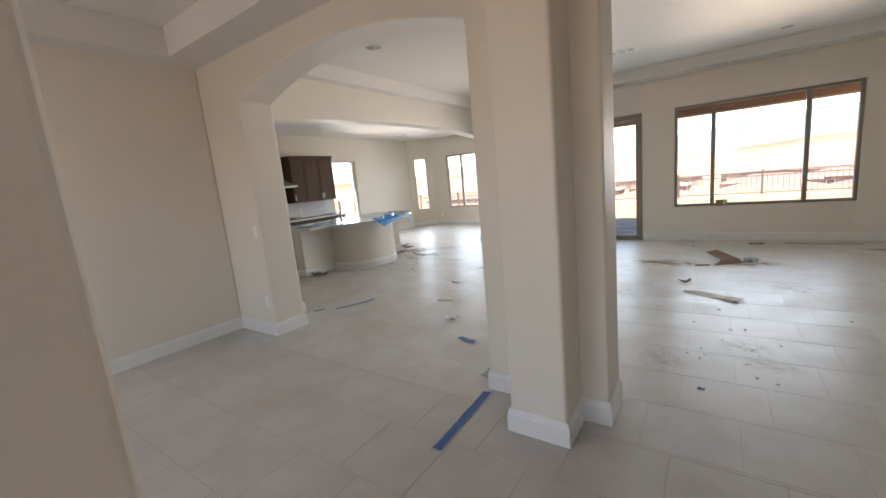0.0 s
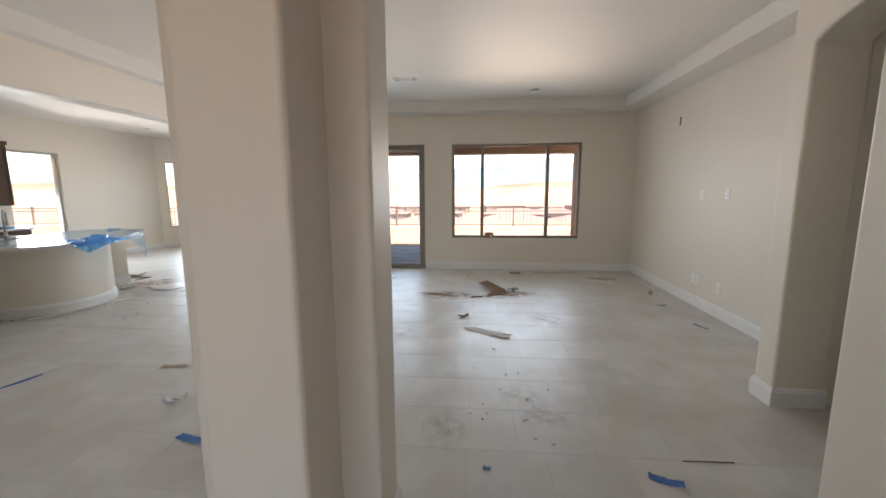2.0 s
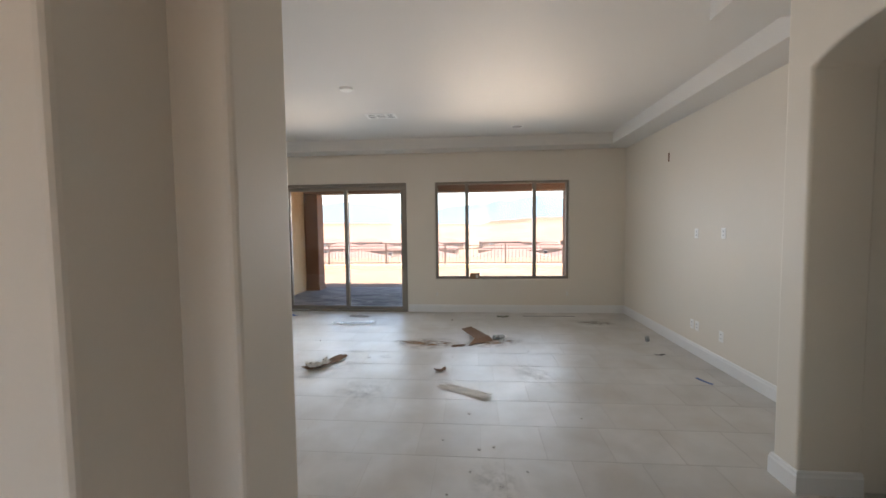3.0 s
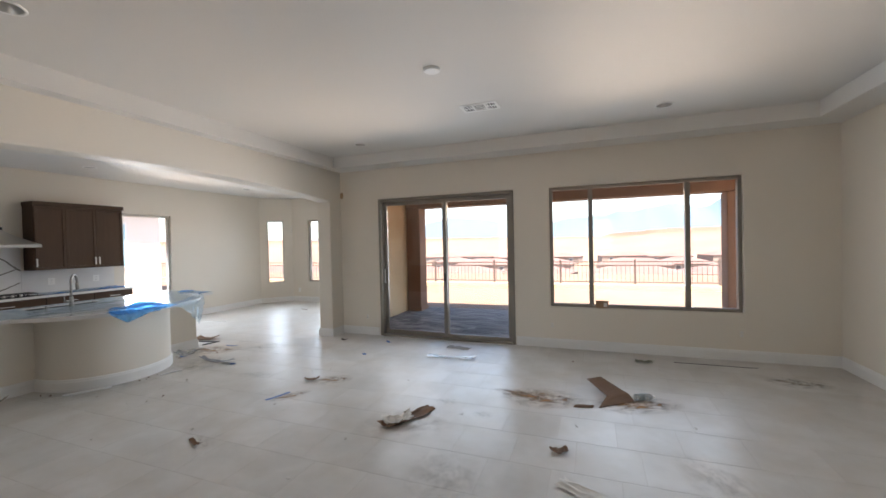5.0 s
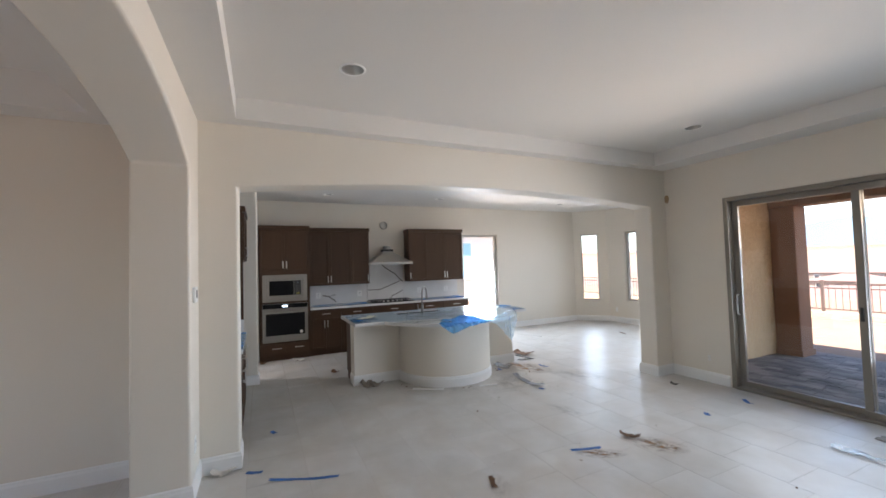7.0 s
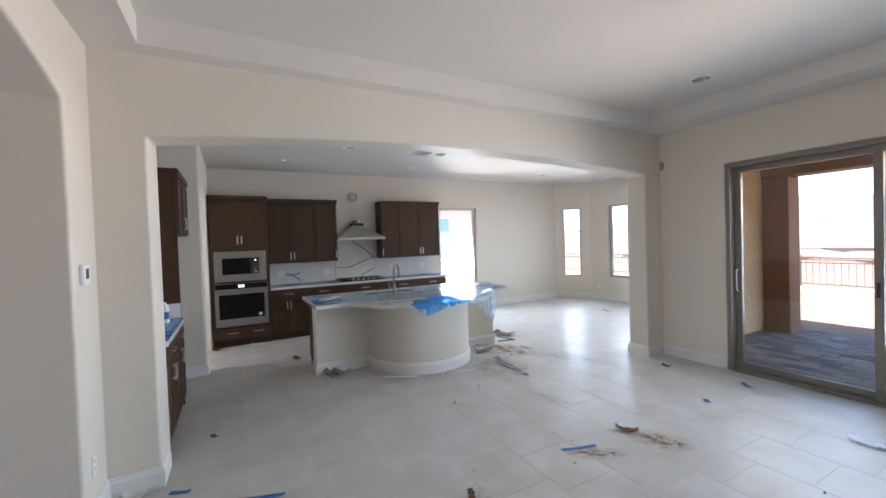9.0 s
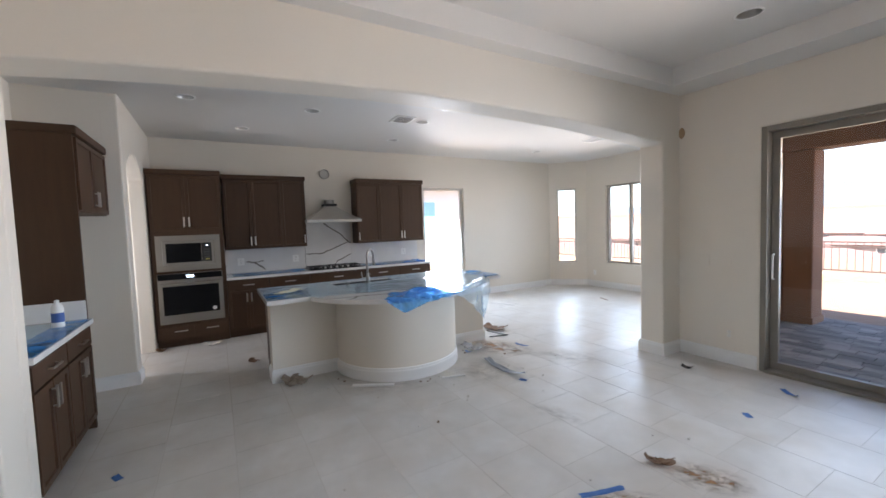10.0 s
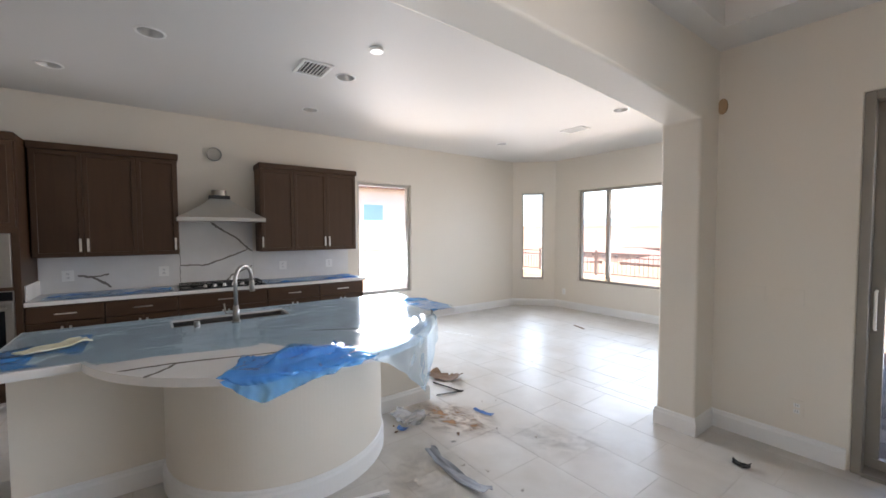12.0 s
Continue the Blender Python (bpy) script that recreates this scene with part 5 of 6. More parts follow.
def register(x, y, z, w, h, n, label):
    """A ceiling register: flanged frame, black sheet for the throat's shade, upright blades that lean over."""
    v = thing("ceiling_vent", (0, 0, 0), label, "air vent", "ceiling vents")
    e, d = 0.028, -0.014
    bm = bmesh.new()
    for q in ((-w / 2, w / 2, -h / 2, -h / 2 + e), (-w / 2, w / 2, h / 2 - e, h / 2), (-w / 2, -w / 2 + e, -h / 2 + e, h / 2 - e), (w / 2 - e, w / 2, -h / 2 + e, h / 2 - e)):
        box(bm, *q, d, -0.001)
    part("frame", bm, PLASTIC_WHITE, v, bevel=0.003)
    # flat black sheet gives the throat its shade; there is no hole above
    part("throat_shade", boxes((-w / 2 + 0.01, w / 2 - 0.01, -h / 2 + 0.01, h / 2 - 0.01, -0.0022, -0.0012)), PLASTIC_BLACK, v)
    for k in range(n):
        yy = -h / 2 + e + (k + 0.5) * (h - 2 * e) / n
        bm = boxes((-w / 2 + e, w / 2 - e, -0.0012, 0.0012, -0.0055, 0.0055))
        bmesh.ops.transform(bm, matrix=pose(0, yy, d + 0.0065, 38, 0, 0), verts=bm.verts[:])
        part("slat", bm, PLASTIC_WHITE, v)
    v.matrix_world = pose(x, y, z)


register(-6.19, 6.27, KC, 0.32, 0.27, 7, "white metal supply vent in the kitchen ceiling")
register(-6.09, 10.0, KC, 0.36, 0.22, 6, "white metal supply vent in the nook ceiling")


def plate(axis, side, c, u, z, w=0.075, h=0.118, holes=True, label="white wall outlet plate", mat=None, name="outlet"):
    """A wall plate. side: the way that it faces along its axis."""
    p = thing(name, (c, u, z) if axis == "x" else (u, c, z), label, "outlet" if name == "outlet" else "wall plate", "wall plates")
    def b(u0, u1, o0, o1, z0, z1):
        o0, o1 = sorted((c + side * o0, c + side * o1))
        return (o0, o1, u0, u1, z0, z1) if axis == "x" else (u0, u1, o0, o1, z0, z1)
    part("plate", boxes(b(u - w / 2, u + w / 2, 0.0005, 0.006, z - h / 2, z + h / 2)), mat or PLASTIC_WHITE, p, bevel=0.002)
    if holes:
        for dz in (-0.021, 0.021):
            s_ = part("socket", boxes(b(u - 0.017, u + 0.017, 0.005, 0.0075, z + dz - 0.014, z + dz + 0.014)), TRIM, p)
            for du in (-0.006, 0.006):
                part("slot", boxes(b(u + du - 0.0012, u + du + 0.0012, 0.007, 0.0081, z + dz - 0.005, z + dz + 0.006)), PLASTIC_BLACK, s_)


for u, z in ((-3.33, 0.32), (-0.10, 0.34), (2.28, 0.35)):
    plate("y", -1, GN, u, z, mat=PAINT, label="wall outlet in the window wall")
for u in (-3.585, -3.37):
    plate("y", -1, GN, u, 1.095, 0.12, 0.118, False, "blank painted switch plate", PAINT, "switch_plate")
for u, z in ((6.39, 1.48), (5.87, 1.49)):
    plate("x", -1, GE, u, z, label="white media wall plate high on the wall")
plate("x", -1, GE, 7.12, 2.52, 0.035, 0.12, False, "small unfinished box in the wall", CARD, "cable_box")
for u in (6.44, 6.33, 5.86):
    plate("x", -1, GE, u, 0.36)
for u in (4.32, 5.17, 6.55, 7.22):
    plate("x", 1, KW + 0.015, u, 1.10, 0.10, 0.118, label="white outlet in the backsplash")
plate("y", -1, NY, -7.63, 0.33, label="white outlet under the nook window")
plate("y", -1, 2.41, -3.52, 1.15, holes=False, name="switch_plate", label="white switch plate beside the arch")
plate("y", -1, 2.41, -3.515, 0.38)
plate("y", 1, GS, -3.6, 0.36)
th = thing("thermostat", (-3.58, GS, 1.5), "white wall thermostat with a dark screen", "thermostat")
part("case", boxes((-3.64, -3.52, GS + 0.0005, GS + 0.022, 1.44, 1.56)), PLASTIC_WHITE, th, bevel=0.006)
part("screen", boxes((-3.605, -3.555, GS + 0.021, GS + 0.024, 1.475, 1.535)), PLASTIC_BLACK, th)
sp = thing("speaker_box", (-3.80, GN, 2.52), "unfinished brown speaker box in the wall", "wall box")
bm = bmesh.new()
cyl(bm, (-3.825, GN - 0.001, 2.53), (-3.825, GN - 0.012, 2.53), 0.036, 0.032, 18)
bmesh.ops.transform(bm, matrix=Matrix.Translation((0, 0, 2.53)) @ Matrix.Diagonal((1, 1, 1.7, 1)) @ Matrix.Translation((0, 0, -2.53)), verts=bm.verts[:])
part("ring", bm, mottled("raw brown box", (0.36, 0.24, 0.13), (0.46, 0.32, 0.19), 0.8, 20, 80), sp)
bm = bmesh.new()
cyl(bm, (-3.868, 3.47, 2.47), (-3.855, 3.47, 2.47), 0.03, 0.026, 16)
solid("contact_sensor", bm, PLASTIC_WHITE, "small round white sensor on the header", "sensor")

# box left on the window sill
sb = thing("sill_box", (0.60, 8.69, 0.62), "small brown cardboard box on the window sill", "box")
CARTON = mottled("pale tan carton", (0.26, 0.155, 0.085), (0.36, 0.24, 0.15), 0.8, 9, 60)
part("carton", boxes((0.52, 0.69, 8.672, 8.714, 0.6215, 0.72)), CARTON, sb, bevel=0.004)
part("lid", boxes((0.515, 0.695, 8.670, 8.716, 0.712, 0.728)), CARTON, sb, bevel=0.003)
part("paper_label", boxes((0.625, 0.672, 8.6705, 8.6722, 0.640, 0.700)), PAPER, sb, "torn white paper label")

# ---------- rubbish on the floor ----------
def sheet(w, l, n, m, bend, amp, seed, thick, ragged=0.0):
    """A bent, uneven scrap of sheet about the origin, lying on z = 0."""
    bm = bmesh.new()
    vs = {}
    for i in range(n + 1):
        for j in range(m + 1):
            u, v = i / n - 0.5, j / m - 0.5
            x, y = u * l, v * w
            if ragged and (i in (0, n) or j in (0, m)):
                x += ragged * l * 0.3 * noise.noise((i * 0.9 + seed, j * 0.9, 1.0))
                y += ragged * w * noise.noise((i * 0.9 + seed, j * 0.9, 5.0))
            z = bend * (abs(u) * 2) ** 2 + amp * (0.5 + 0.8 * noise.fractal((u * 3 + seed, v * 3 + seed, seed), 1.0, 2.0, 3))
            vs[i, j] = bm.verts.new((x, y, max(z, 0.0)))
    fs = [bm.faces.new((vs[i, j], vs[i + 1, j], vs[i + 1, j + 1], vs[i, j + 1])) for i in range(n) for j in range(m)]
    lo = min(v.co.z for v in bm.verts)
    ext = bmesh.ops.extrude_face_region(bm, geom=fs)["geom"]
    for v in ext:
        if isinstance(v, bmesh.types.BMVert):
            v.co.z += thick
    bmesh.ops.translate(bm, verts=bm.verts[:], vec=(0, 0, -lo))
    return bm


def scrap(name, mat, label, category, x, y, rz, w, l, bend=0.0, amp=0.004, seed=1.0, thick=0.0015, ragged=0.25, n=10, m=5, group="rubbish on the floor", z=0.001, tilt=0.0):
    return solid(name, sheet(w, l, n, m, bend, amp, seed, thick, ragged), mat, label, category, group, at=pose(x, y, z, 0, tilt, rz))


def tape(x0, y0, x1, y1, w=0.036, seed=1.0, bend=0.01, label="torn strip of blue painter's tape on the floor"):
    l, a = math.hypot(x1 - x0, y1 - y0), math.degrees(math.atan2(y1 - y0, x1 - x0))
    return scrap("tape_strip", TAPE, label, "tape", (x0 + x1) / 2, (y0 + y1) / 2, a, w, l, bend * 0.3, 0.006, seed, 0.0006, 0.12, 16, 3)


tape(-3.50, 3.29, -3.30, 3.79, 0.04, 1.3, 0.03, "long torn strip of blue painter's tape")
tape(-0.77, 1.68, -0.79, 2.35, 0.055, 2.1, 0.01, "long strip of blue tape beside the pier")
tape(-2.76, 5.71, -2.68, 5.98, 0.04, 3.1)
tape(1.33, 2.98, 1.49, 2.92, 0.055, 4.4, 0.03)
tape(2.89, 5.57, 2.95, 5.40, 0.035, 5.0)
tape(-1.49, 3.10, -1.30, 3.06, 0.06, 6.2, 0.03)
tape(-2.74, 8.29, -2.62, 8.21, 0.05, 7.0, 0.04)
tape(-2.72, 7.55, -2.66, 7.50, 0.05, 7.7)
tape(-5.20, 7.31, -5.01, 7.35, 0.045, 8.1, 0.04)
tape(-5.31, 6.60, -5.24, 6.65, 0.06, 8.8, 0.05)
tape(-3.72, 3.12, -3.67, 3.24, 0.045, 9.4)
tape(-4.52, 3.33, -4.45, 3.37, 0.045, 9.9)
tape(0.44, 2.97, 0.48, 2.965, 0.03, 10.4)
tape(-4.26, 6.56, -4.19, 6.60, 0.05, 11.0)

def folded_card(pts, quads, thick=0.004):
    """A creased flap of board from its corners."""
    bm = bmesh.new()
    vs = [bm.verts.new(p) for p in pts]
    fs = [bm.faces.new([vs[k] for k in q]) for q in quads]
    bmesh.ops.subdivide_edges(bm, edges=bm.edges[:], cuts=3, use_grid_fill=True)
    for v in bm.verts:
        v.co.z += 0.006 * noise.noise((v.co.x * 9, v.co.y * 9, 2)) + 0.004
    ext = bmesh.ops.extrude_face_region(bm, geom=bm.faces[:])["geom"]
    for g in ext:
        if isinstance(g, bmesh.types.BMVert):
            g.co.z += thick
    return bm


solid("cardboard_piece", folded_card([(0, 0, 0), (0.38, 0.30, 0), (0.33, 0.42, 0.035), (0.09, 0.27, 0.04), (0.03, 0.69, 0.12), (-0.13, 0.66, 0.085)], [(0, 1, 2, 3), (3, 2, 4, 5)]), CARD, "large torn brown cardboard flap beside a bottle", "cardboard", "rubbish on the floor", at=pose(0.52, 6.56, 0.001) @ Matrix.Scale(0.88, 4))
solid("cardboard_piece", folded_card([(0, 0, 0), (0.22, 0.04, 0.0), (0.24, 0.10, 0.012), (0.02, 0.05, 0.014)], [(0, 1, 2, 3)]), CARD, "narrow torn cardboard tail on the tiles", "cardboard", "rubbish on the floor", at=pose(0.29, 6.51, 0.001) @ Matrix.Scale(0.8, 4))
scrap("cardboard_piece", CARD, "curled brown cardboard under crumpled paper", "cardboard", -1.14, 5.80, 62, 0.15, 0.55, 0.022, 0.018, 4.0, 0.004, 0.3)
scrap("crumpled_paper", PAPER, "crumpled white paper on cardboard", "paper", -1.20, 5.70, 40, 0.15, 0.26, 0.02, 0.045, 5.0, 0.001, 0.5, 12, 8, z=0.016)
scrap("paper_strip", PAPER, "long torn strip of white paper", "paper", 0.50, 5.12, -29, 0.13, 0.55, 0.01, 0.012, 6.0, 0.001, 0.3, 14, 5)
scrap("cardboard_piece", CARD, "small torn brown cardboard scrap", "cardboard", 0.22, 5.64, 20, 0.08, 0.13, 0.02, 0.015, 7.0, 0.003, 0.4)
scrap("leaf_scrap", CARD, "torn brown scrap beside a dust stain", "scrap", -2.70, 6.38, 40, 0.07, 0.17, 0.03, 0.02, 8.0, 0.002, 0.5)
scrap("plastic_strip", WRAP, "crumpled clear plastic strip near the sliding door", "plastic wrap", -1.42, 7.73, 4, 0.12, 0.66, 0.01, 0.02, 9.0, 0.001, 0.4, 16, 6)
scrap("cardboard_flap", mottled("grey board", (0.22, 0.2, 0.18), (0.32, 0.30, 0.27), 0.8, 8, 60, obj=True), "flat grey board scrap near the sliding door", "scrap", -1.46, 8.24, -8, 0.13, 0.36, 0.0, 0.012, 10.0, 0.003, 0.3)
scrap("metal_strip", mottled("dull grey flashing", (0.20, 0.22, 0.25), (0.30, 0.32, 0.35), 0.45, 6, 60, metal=0.4, obj=True), "bent grey flashing strip beside the island", "scrap", -4.56, 6.60, 2, 0.08, 0.58, 0.05, 0.015, 11.0, 0.003, 0.2)
scrap("wrapper", mottled("grey-brown wrapper", (0.16, 0.115, 0.08), (0.44, 0.38, 0.32), 0.7, 9, 60, obj=True), "crumpled grey-brown wrapper beside the island", "wrapper", -5.47, 4.63, 28, 0.17, 0.30, 0.05, 0.06, 12.0, 0.002, 0.25, 12, 8)
scrap("trim_offcut", TRIM, "white trim offcut lying by the island", "offcut", -4.96, 5.27, 58, 0.045, 0.42, 0.0, 0.001, 13.0, 0.014, 0.05)
scrap("trim_offcut", TRIM, "short white trim offcut beside the island", "offcut", -4.70, 6.05, 75, 0.03, 0.25, 0.0, 0.001, 13.5, 0.01, 0.05)
scrap("cardboard_piece", CARD, "tan cardboard scrap behind the island", "cardboard", -5.95, 7.55, 30, 0.2, 0.34, 0.04, 0.02, 14.0, 0.004, 0.4)
for a, b, c_, d_ in ((-5.90, 7.36, -5.55, 7.45), (-5.62, 7.20, -5.55, 7.47)):
    bm = bmesh.new()
    cyl(bm, (a, b, 0.014), (c_, d_, 0.012), 0.0075, seg=8)
    solid("black_rod", bm, PLASTIC_BLACK, "thin black rod lying behind the island", "rod", "rubbish on the floor")
scrap("plastic_wrap", WRAP, "clear crumpled plastic wrap beside the island", "plastic wrap", -5.38, 6.76, 30, 0.2, 0.3, 0.03, 0.04, 15.0, 0.001, 0.5, 10, 8)
scrap("plastic_wrap", WRAP, "thin clear plastic scrap at the pier foot", "plastic wrap", -0.90, 2.55, 80, 0.07, 0.11, 0.02, 0.02, 15.5, 0.001, 0.5, 10, 8)
scrap("black_scrap", PLASTIC_BLACK, "small black scrap by the column", "scrap", -3.50, 8.18, 10, 0.06, 0.10, 0.02, 0.01, 16.0, 0.002, 0.4)
scrap("wrapper", mottled("green-grey wrapper", (0.16, 0.18, 0.13), (0.34, 0.34, 0.28), 0.5, 12, 60, obj=True), "crumpled green-grey wrapper by the window wall", "wrapper", 1.09, 8.22, 5, 0.07, 0.20, 0.015, 0.03, 17.0, 0.001, 0.5, 10, 8)
scrap("wood_strip", IRON, "long thin dark strip along the window wall", "offcut", 1.9, 8.35, 1, 0.010, 0.9, 0.0, 0.001, 17.5, 0.004, 0.02)
scrap("leaf_scrap", CARD, "small brown scrap with dust", "scrap", -2.64, 4.83, -20, 0.04, 0.16, 0.01, 0.01, 18.0, 0.002, 0.5)
scrap("paper_scrap", PAPER, "torn white paper scrap", "paper", -1.84, 3.50, 30, 0.07, 0.15, 0.03, 0.02, 19.0, 0.001, 0.5)
scrap("paper_scrap", mottled("pale tan paper", (0.42, 0.32, 0.22), (0.56, 0.45, 0.33), 0.8, 9, 60, obj=True), "small torn tan paper scrap", "paper", -2.30, 4.05, 10, 0.06, 0.20, 0.005, 0.008, 20.0, 0.002, 0.5)
scrap("paper_scrap", PAPER, "crumpled white paper by the wall corner", "paper", -3.80, 2.95, 50, 0.12, 0.16, 0.03, 0.02, 21.0, 0.001, 0.5)
scrap("black_scrap", PLASTIC_BLACK, "short dark strip on the floor", "scrap", 2.85, 6.30, 0, 0.03, 0.12, 0.01, 0.006, 22.0, 0.002, 0.2)
scrap("stick", CARD, "long thin splinter of wood", "splinter", 1.72, 3.125, 2, 0.006, 0.28, 0.0, 0.004, 23.0, 0.004, 0.2)
scrap("stick", CARD, "thin splinter lying in the nook", "splinter", -6.42, 10.63, -20, 0.03, 0.26, 0.0, 0.004, 24.0, 0.006, 0.2)
scrap("trim_offcut", TRIM, "thin white strip on the nook floor", "offcut", -7.3, 8.8, 20, 0.02, 0.5, 0.0, 0.001, 24.5, 0.008, 0.05)
scrap("kitchen_scrap", PAPER, "grey crumpled scrap under the oven cabinet", "scrap", -7.66, 3.86, 80, 0.12, 0.22, 0.02, 0.03, 25.0, 0.002, 0.5)
scrap("kitchen_scrap", CARD, "small crumpled scrap in the kitchen", "scrap", -6.5, 4.31, 40, 0.07, 0.12, 0.03, 0.03, 26.0, 0.002, 0.5)
scrap("kitchen_scrap", CARD, "small brown scrap by the cabinet foot", "scrap", -7.72, 3.27, 60, 0.09, 0.12, 0.03, 0.03, 27.0, 0.002, 0.5)

for x, y, rz, s_, lab in ((0.86, 6.86, 22, 0.95, "clear plastic bottle lying by cardboard"), (2.94, 6.86, 70, 0.8, "small clear bottle near the wall")):
    b = thing("plastic_bottle", (x, y, 0.037 * s_), lab, "bottle", "bottles on the floor")
    bm = CLEANER_BOTTLE.copy()
    bmesh.ops.transform(bm, matrix=pose(x, y, 0.037 * s_, 0, 90, rz) @ Matrix.Scale(s_, 4), verts=bm.verts[:])
    part("body", bm, BOTTLE, b, smooth=True)
    bm = bmesh.new()
    cyl(bm, (0, 0, 0.192), (0, 0, 0.21), 0.0155, seg=16)
    bmesh.ops.transform(bm, matrix=pose(x, y, 0.037 * s_, 0, 90, rz) @ Matrix.Scale(s_, 4), verts=bm.verts[:])
    part("cap", bm, PLASTIC_WHITE, b)
    bm = bmesh.new()
    cyl(bm, (0, 0, 0.06), (0, 0, 0.085), 0.0372, seg=20, cap=False)
    bmesh.ops.transform(bm, matrix=pose(x, y, 0.037 * s_, 0, 90, rz) @ Matrix.Scale(s_, 4), verts=bm.verts[:])
    part("label_band", bm, mottled("grey label band", (0.10, 0.12, 0.12), (0.16, 0.18, 0.18), 0.5, 9, 60), b, "dark label band")


def dust_material(name, color, cover):
    m, nt, b = material(name)
    v = coords(nt, obj=True)
    out = nt.nodes["Material Output"]
    tr = nt.nodes.new("ShaderNodeBsdfTransparent")
    mx = nt.nodes.new("ShaderNodeMixShader")
    f = noise_fac(nt, v, 3.2, 5, 0.6, 0.8)
    grad = nt.nodes.new("ShaderNodeTexGradient")
    grad.gradient_type = "SPHERICAL"
    nt.links.new(coords(nt, (1, 1, 1), True), grad.inputs["Vector"])
    mul = nt.nodes.new("ShaderNodeMath")
    mul.operation = "MULTIPLY"
    nt.links.new(ramp(nt, f, [(0.38, (0, 0, 0)), (0.62, (cover,) * 3)]), mul.inputs[0])
    nt.links.new(ramp(nt, grad.outputs["Fac"], [(0.05, (0, 0, 0)), (0.7, (1, 1, 1))]), mul.inputs[1])
    nt.links.new(mul.outputs[0], mx.inputs["Fac"])
    nt.links.new(tr.outputs[0], mx.inputs[1])
    nt.links.new(b.outputs[0], mx.inputs[2])
    nt.links.new(mx.outputs[0], out.inputs["Surface"])
    c = ramp(nt, noise_fac(nt, v, 20, 5), [(0.3, tuple(k * 0.8 for k in color)), (0.7, color)])
    nt.links.new(c, b.inputs["Base Color"])
    b.inputs["Roughness"].default_value = 0.95
    return m


DUST_BROWN = dust_material("brown dust", (0.40, 0.225, 0.11), 0.85)
DUST_GREY = dust_material("grey-brown dust", (0.45, 0.37, 0.28), 0.26)
DUST_PALE = dust_material("pale plaster dust", (0.62, 0.57, 0.49), 0.8)


def dust(x, y, rx_, ry_, rz, mat, label):
    bm = bmesh.new()
    n = 40
    ctr = bm.verts.new((0, 0, 0))
    ring = [bm.verts.new((math.cos(a) * (0.92 + 0.1 * noise.noise((math.cos(a) * 2 + x, math.sin(a) * 2, y))), math.sin(a), 0)) for a in (2 * math.pi * k / n for k in range(n))]
    for k in range(n):
        bm.faces.new((ctr, ring[k], ring[(k + 1) % n]))
    ob = solid("dust_patch", bm, mat, label, "dust", "dust on the floor", "stuff", at=pose(x, y, 0.0014 + 0.0002 * (hash((round(x * 100), round(y * 100))) % 5), 0, 0, rz))
    ob.scale = (rx_, ry_, 1)
    return ob


for x, y, a, b, rz, mt, lab in ((-0.02, 6.66, 0.48, 0.30, 8, DUST_BROWN, "brown sawdust smear on the tiles"), (-0.25, 6.7, 0.35, 0.12, -10, DUST_BROWN, "brown sawdust smear on the tiles"), (0.85, 6.75, 0.5, 0.25, 20, DUST_BROWN, "brown dust round the cardboard"),
                            (-2.47, 6.47, 0.27, 0.17, 35, DUST_BROWN, "brown dust stain on the tiles"), (-1.1, 5.7, 0.55, 0.4, 30, DUST_GREY, "dust round the crumpled paper"), (-0.93, 6.27, 0.14, 0.1, 0, DUST_GREY, "small dust spot on a tile"),
                            (-0.5, 6.09, 0.12, 0.09, 0, DUST_GREY, "small dust spot on a tile"), (0.87, 3.5, 0.22, 0.16, 0, DUST_GREY, "dark dust spot on the tiles"), (0.74, 3.78, 0.2, 0.25, 20, DUST_GREY, "dust smear on the tiles"), (0.2, 3.35, 0.2, 0.3, 0, DUST_GREY, "faint dust smear on the tiles"),
                            (1.25, 5.6, 0.25, 0.45, 20, DUST_GREY, "dust smear near the window wall"), (-0.5, 5.05, 0.35, 0.4, 30, DUST_GREY, "dust smear on the tiles"), (-2.6, 4.86, 0.2, 0.1, -20, DUST_GREY, "dust smear beside a scrap"), (2.57, 7.9, 0.35, 0.2, 0, DUST_PALE, "pale plaster dust by the wall"),
                            (-4.45, 7.46, 0.5, 0.3, 40, DUST_GREY, "dust smear on the tiles"), (-5.2, 7.05, 0.5, 0.3, 20, DUST_BROWN, "brown dust by the island end"), (-3.52, 6.34, 0.3, 0.14, 20, DUST_GREY, "dust smear on the tiles"), (-2.6, 5.9, 0.25, 0.1, 60, DUST_BROWN, "brown dust beside blue tape"),
                            (-5.0, 5.3, 0.7, 0.3, 60, DUST_GREY, "plaster dust along the island foot"), (-4.7, 6.4, 0.5, 0.5, 0, DUST_GREY, "dust round the rubbish by the island")):
    dust(x, y, a, b, rz, mt, lab)

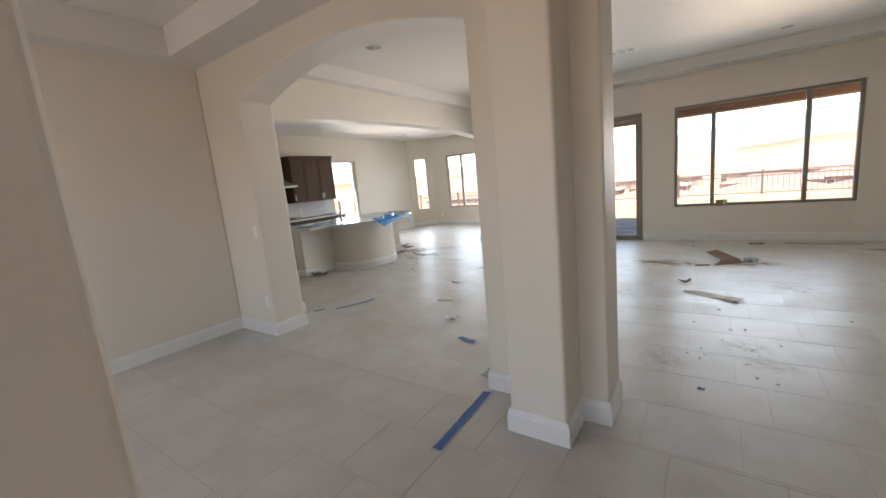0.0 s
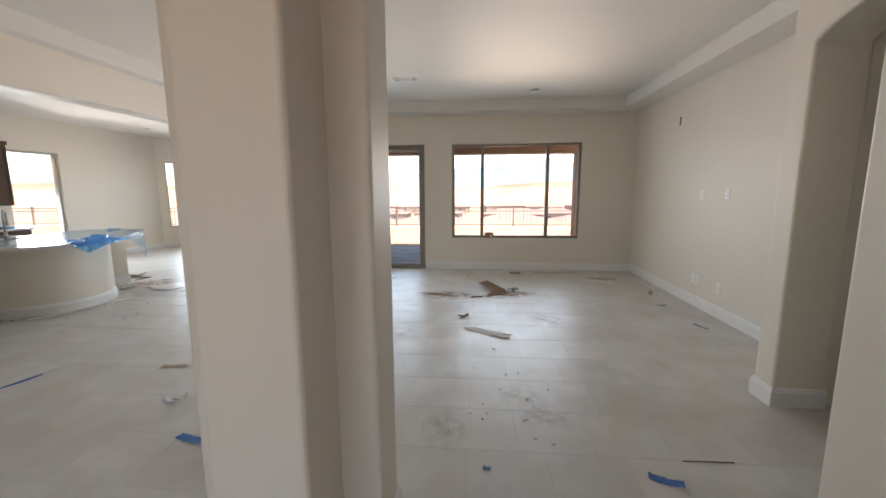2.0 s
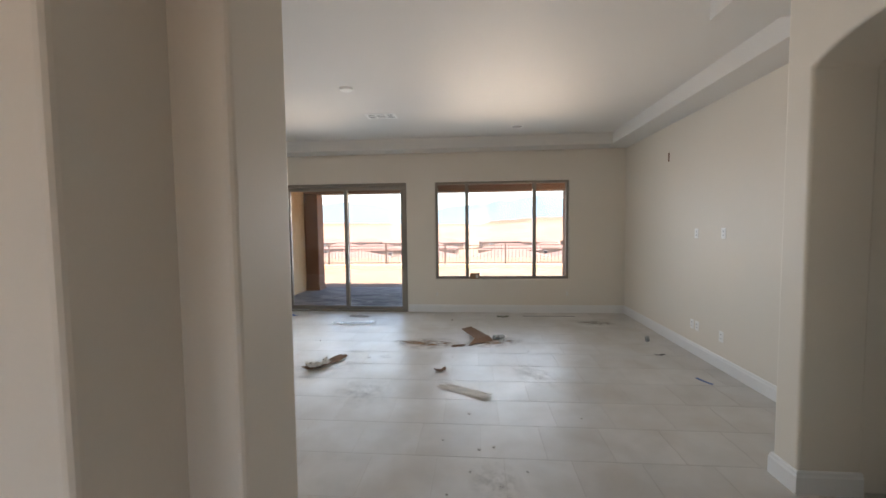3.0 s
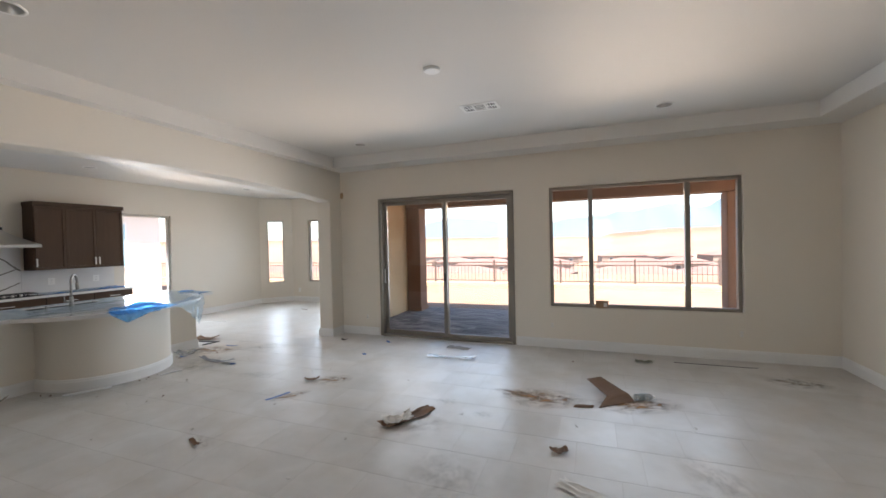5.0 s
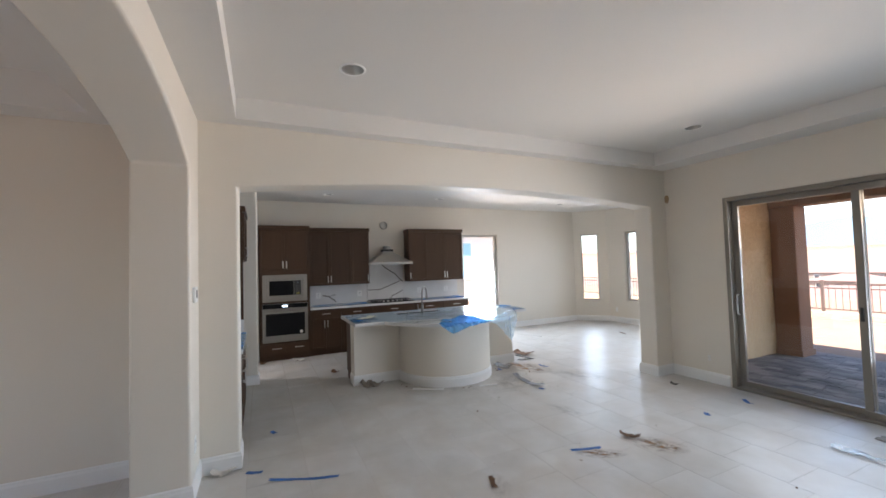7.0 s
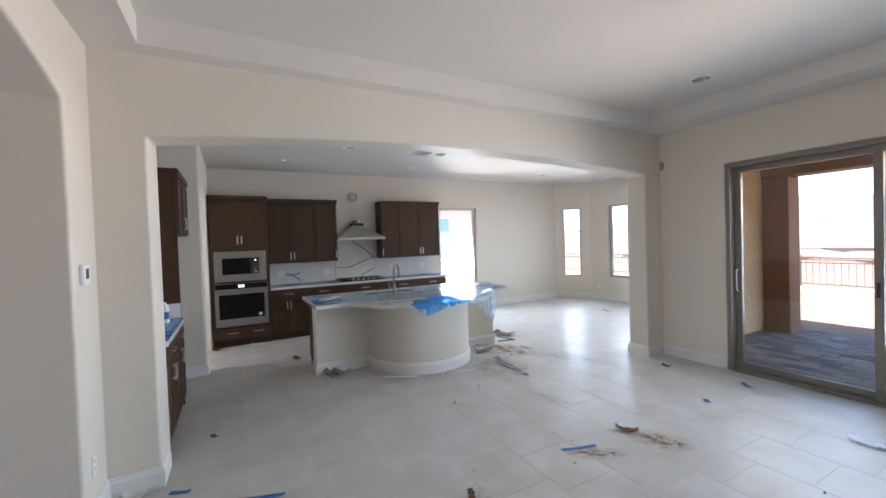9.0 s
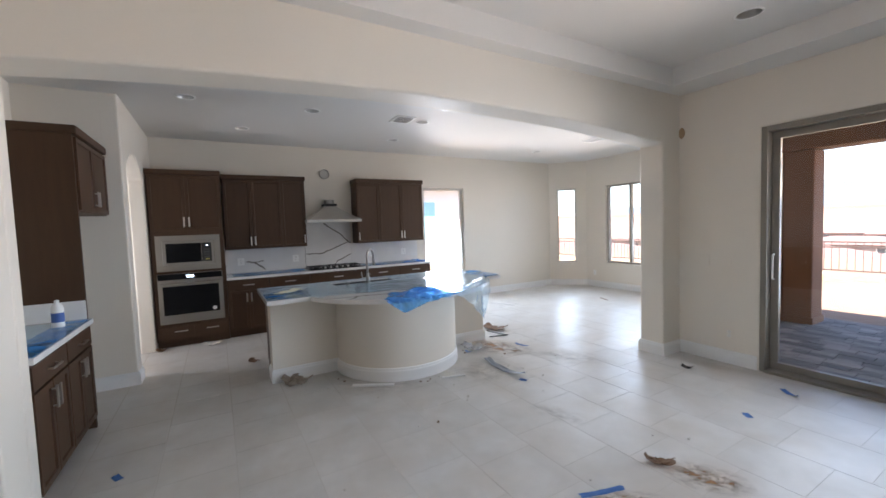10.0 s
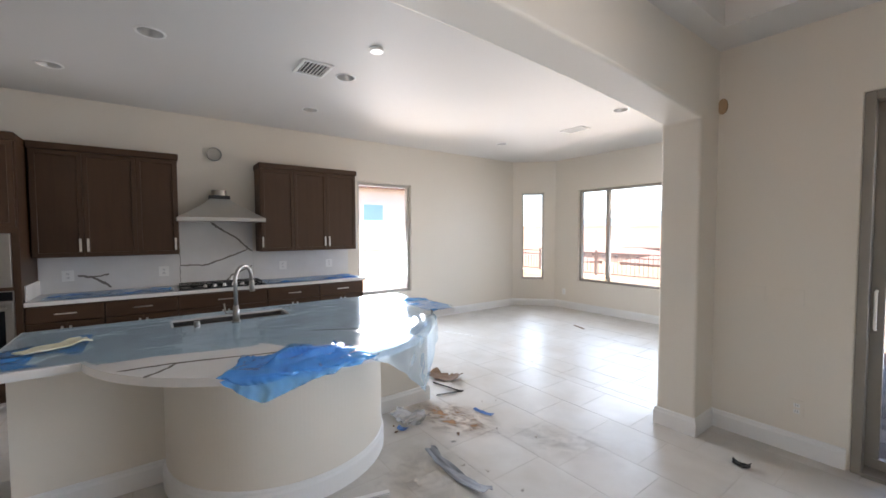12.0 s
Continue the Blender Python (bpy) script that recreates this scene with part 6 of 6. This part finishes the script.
CHIPS = [CARD, PAPER, PLASTIC_BLACK, GROUT]
for k in range(70):
    zone = k % 5
    if zone == 0:
        x, y = rng.uniform(-5.0, -4.2), rng.uniform(5.2, 7.4)
    elif zone == 1:
        x, y = rng.uniform(0.3, 1.0), rng.uniform(3.2, 4.3)
    elif zone == 2:
        x, y = rng.uniform(-4.4, -2.0), rng.uniform(3.4, 7.8)
    elif zone == 3:
        x, y = rng.uniform(-1.6, 1.6), rng.uniform(4.6, 8.2)
    else:
        x, y = -5.57 + 0.8 * math.cos(k), 5.8 + 0.82 * math.sin(k)
        if x < -5.45:
            x, y = rng.uniform(-5.5, -4.9), rng.uniform(6.9, 7.6)
    s_ = rng.uniform(0.007, 0.02)
    scrap("chip", CHIPS[rng.choice((0, 1, 1, 3, 3, 1))], "small chip of rubble on the tiles", "chip", x, y, rng.uniform(0, 180), s_, s_ * rng.uniform(1, 2), 0.003, 0.008, k * 1.7, 0.004, 0.5, 3, 2, "chips on the floor")

# ---------- floor tiles ----------
PITCH, ROWH, GAP = 0.457, 0.4515, 0.0024


def tile_mesh():
    bm = boxes((-0.5, 0.5, -0.5, 0.5, -0.006, 0.0))
    top_ = [f for f in bm.faces if f.normal.z > 0.9]
    bmesh.ops.inset_region(bm, faces=top_, thickness=0.006, depth=0.0)
    for f in bm.faces:
        if f.normal.z > 0.9 and f.calc_area() > 0.5:
            for v in f.verts:
                v.co.z += 0.0006
    return mesh_of("tile", bm, TILE)


TM = tile_mesh()
REGIONS = [(KW, 3.3, 2.2, 8.68), (KW, -4.0, 8.68, NY + 0.02), (-4.3, 4.4, -2.6, 2.2), (KW, -6.5, 1.3, 2.2), (3.3, 4.4, 2.2, 3.9)]
near, rest = [], []
k0 = int((-2.6 - 4.03) / ROWH) - 1
for k in range(k0, 20):
    y0, y1 = 4.03 + k * ROWH, 4.03 + (k + 1) * ROWH
    off = 0.19 if k % 2 == 0 else 0.345
    for i in range(-22, 12):
        x0 = off + i * PITCH
        x1 = x0 + PITCH
        for a0, a1, b0, b1 in REGIONS:
            c0, c1, d0_, d1 = max(x0, a0), min(x1, a1), max(y0, b0), min(y1, b1)
            if c1 - c0 > 0.02 and d1 - d0_ > 0.02:
                r = ((c0 + c1) / 2, (d0_ + d1) / 2, c1 - c0 - GAP, d1 - d0_ - GAP)
                (near if -5.0 < r[0] < 3.4 and 2.3 < r[1] < 9.0 else rest).append(r)
near.sort(key=lambda r: math.hypot(r[0] + 0.8, r[1] - 4.6))
near, rest = near[:300], rest + near[300:]
for x, y, w, h in near:
    ob = new("tile", TM)
    ob.parent = floor
    ob.location, ob.scale = (x, y, 0), (w, h, 1)
vv, ff = [], []
for x, y, w, h in rest:
    n0 = len(vv)
    e = 0.003
    vv += [(x - w / 2, y - h / 2, -0.004), (x + w / 2, y - h / 2, -0.004), (x + w / 2, y + h / 2, -0.004), (x - w / 2, y + h / 2, -0.004), (x - w / 2 + e, y - h / 2 + e, 0.0006), (x + w / 2 - e, y - h / 2 + e, 0.0006), (x + w / 2 - e, y + h / 2 - e, 0.0006), (x - w / 2 + e, y + h / 2 - e, 0.0006)]
    ff += [(n0 + 4, n0 + 5, n0 + 6, n0 + 7)] + [(n0 + q, n0 + (q + 1) % 4, n0 + 4 + (q + 1) % 4, n0 + 4 + q) for q in range(4)]
me = bpy.data.meshes.new("tiles")
me.from_pydata(vv, [], ff)
me.materials.append(TILE)
ob = new("tiles", me)
ob.parent = floor
tagged(ob, kind="stuff")
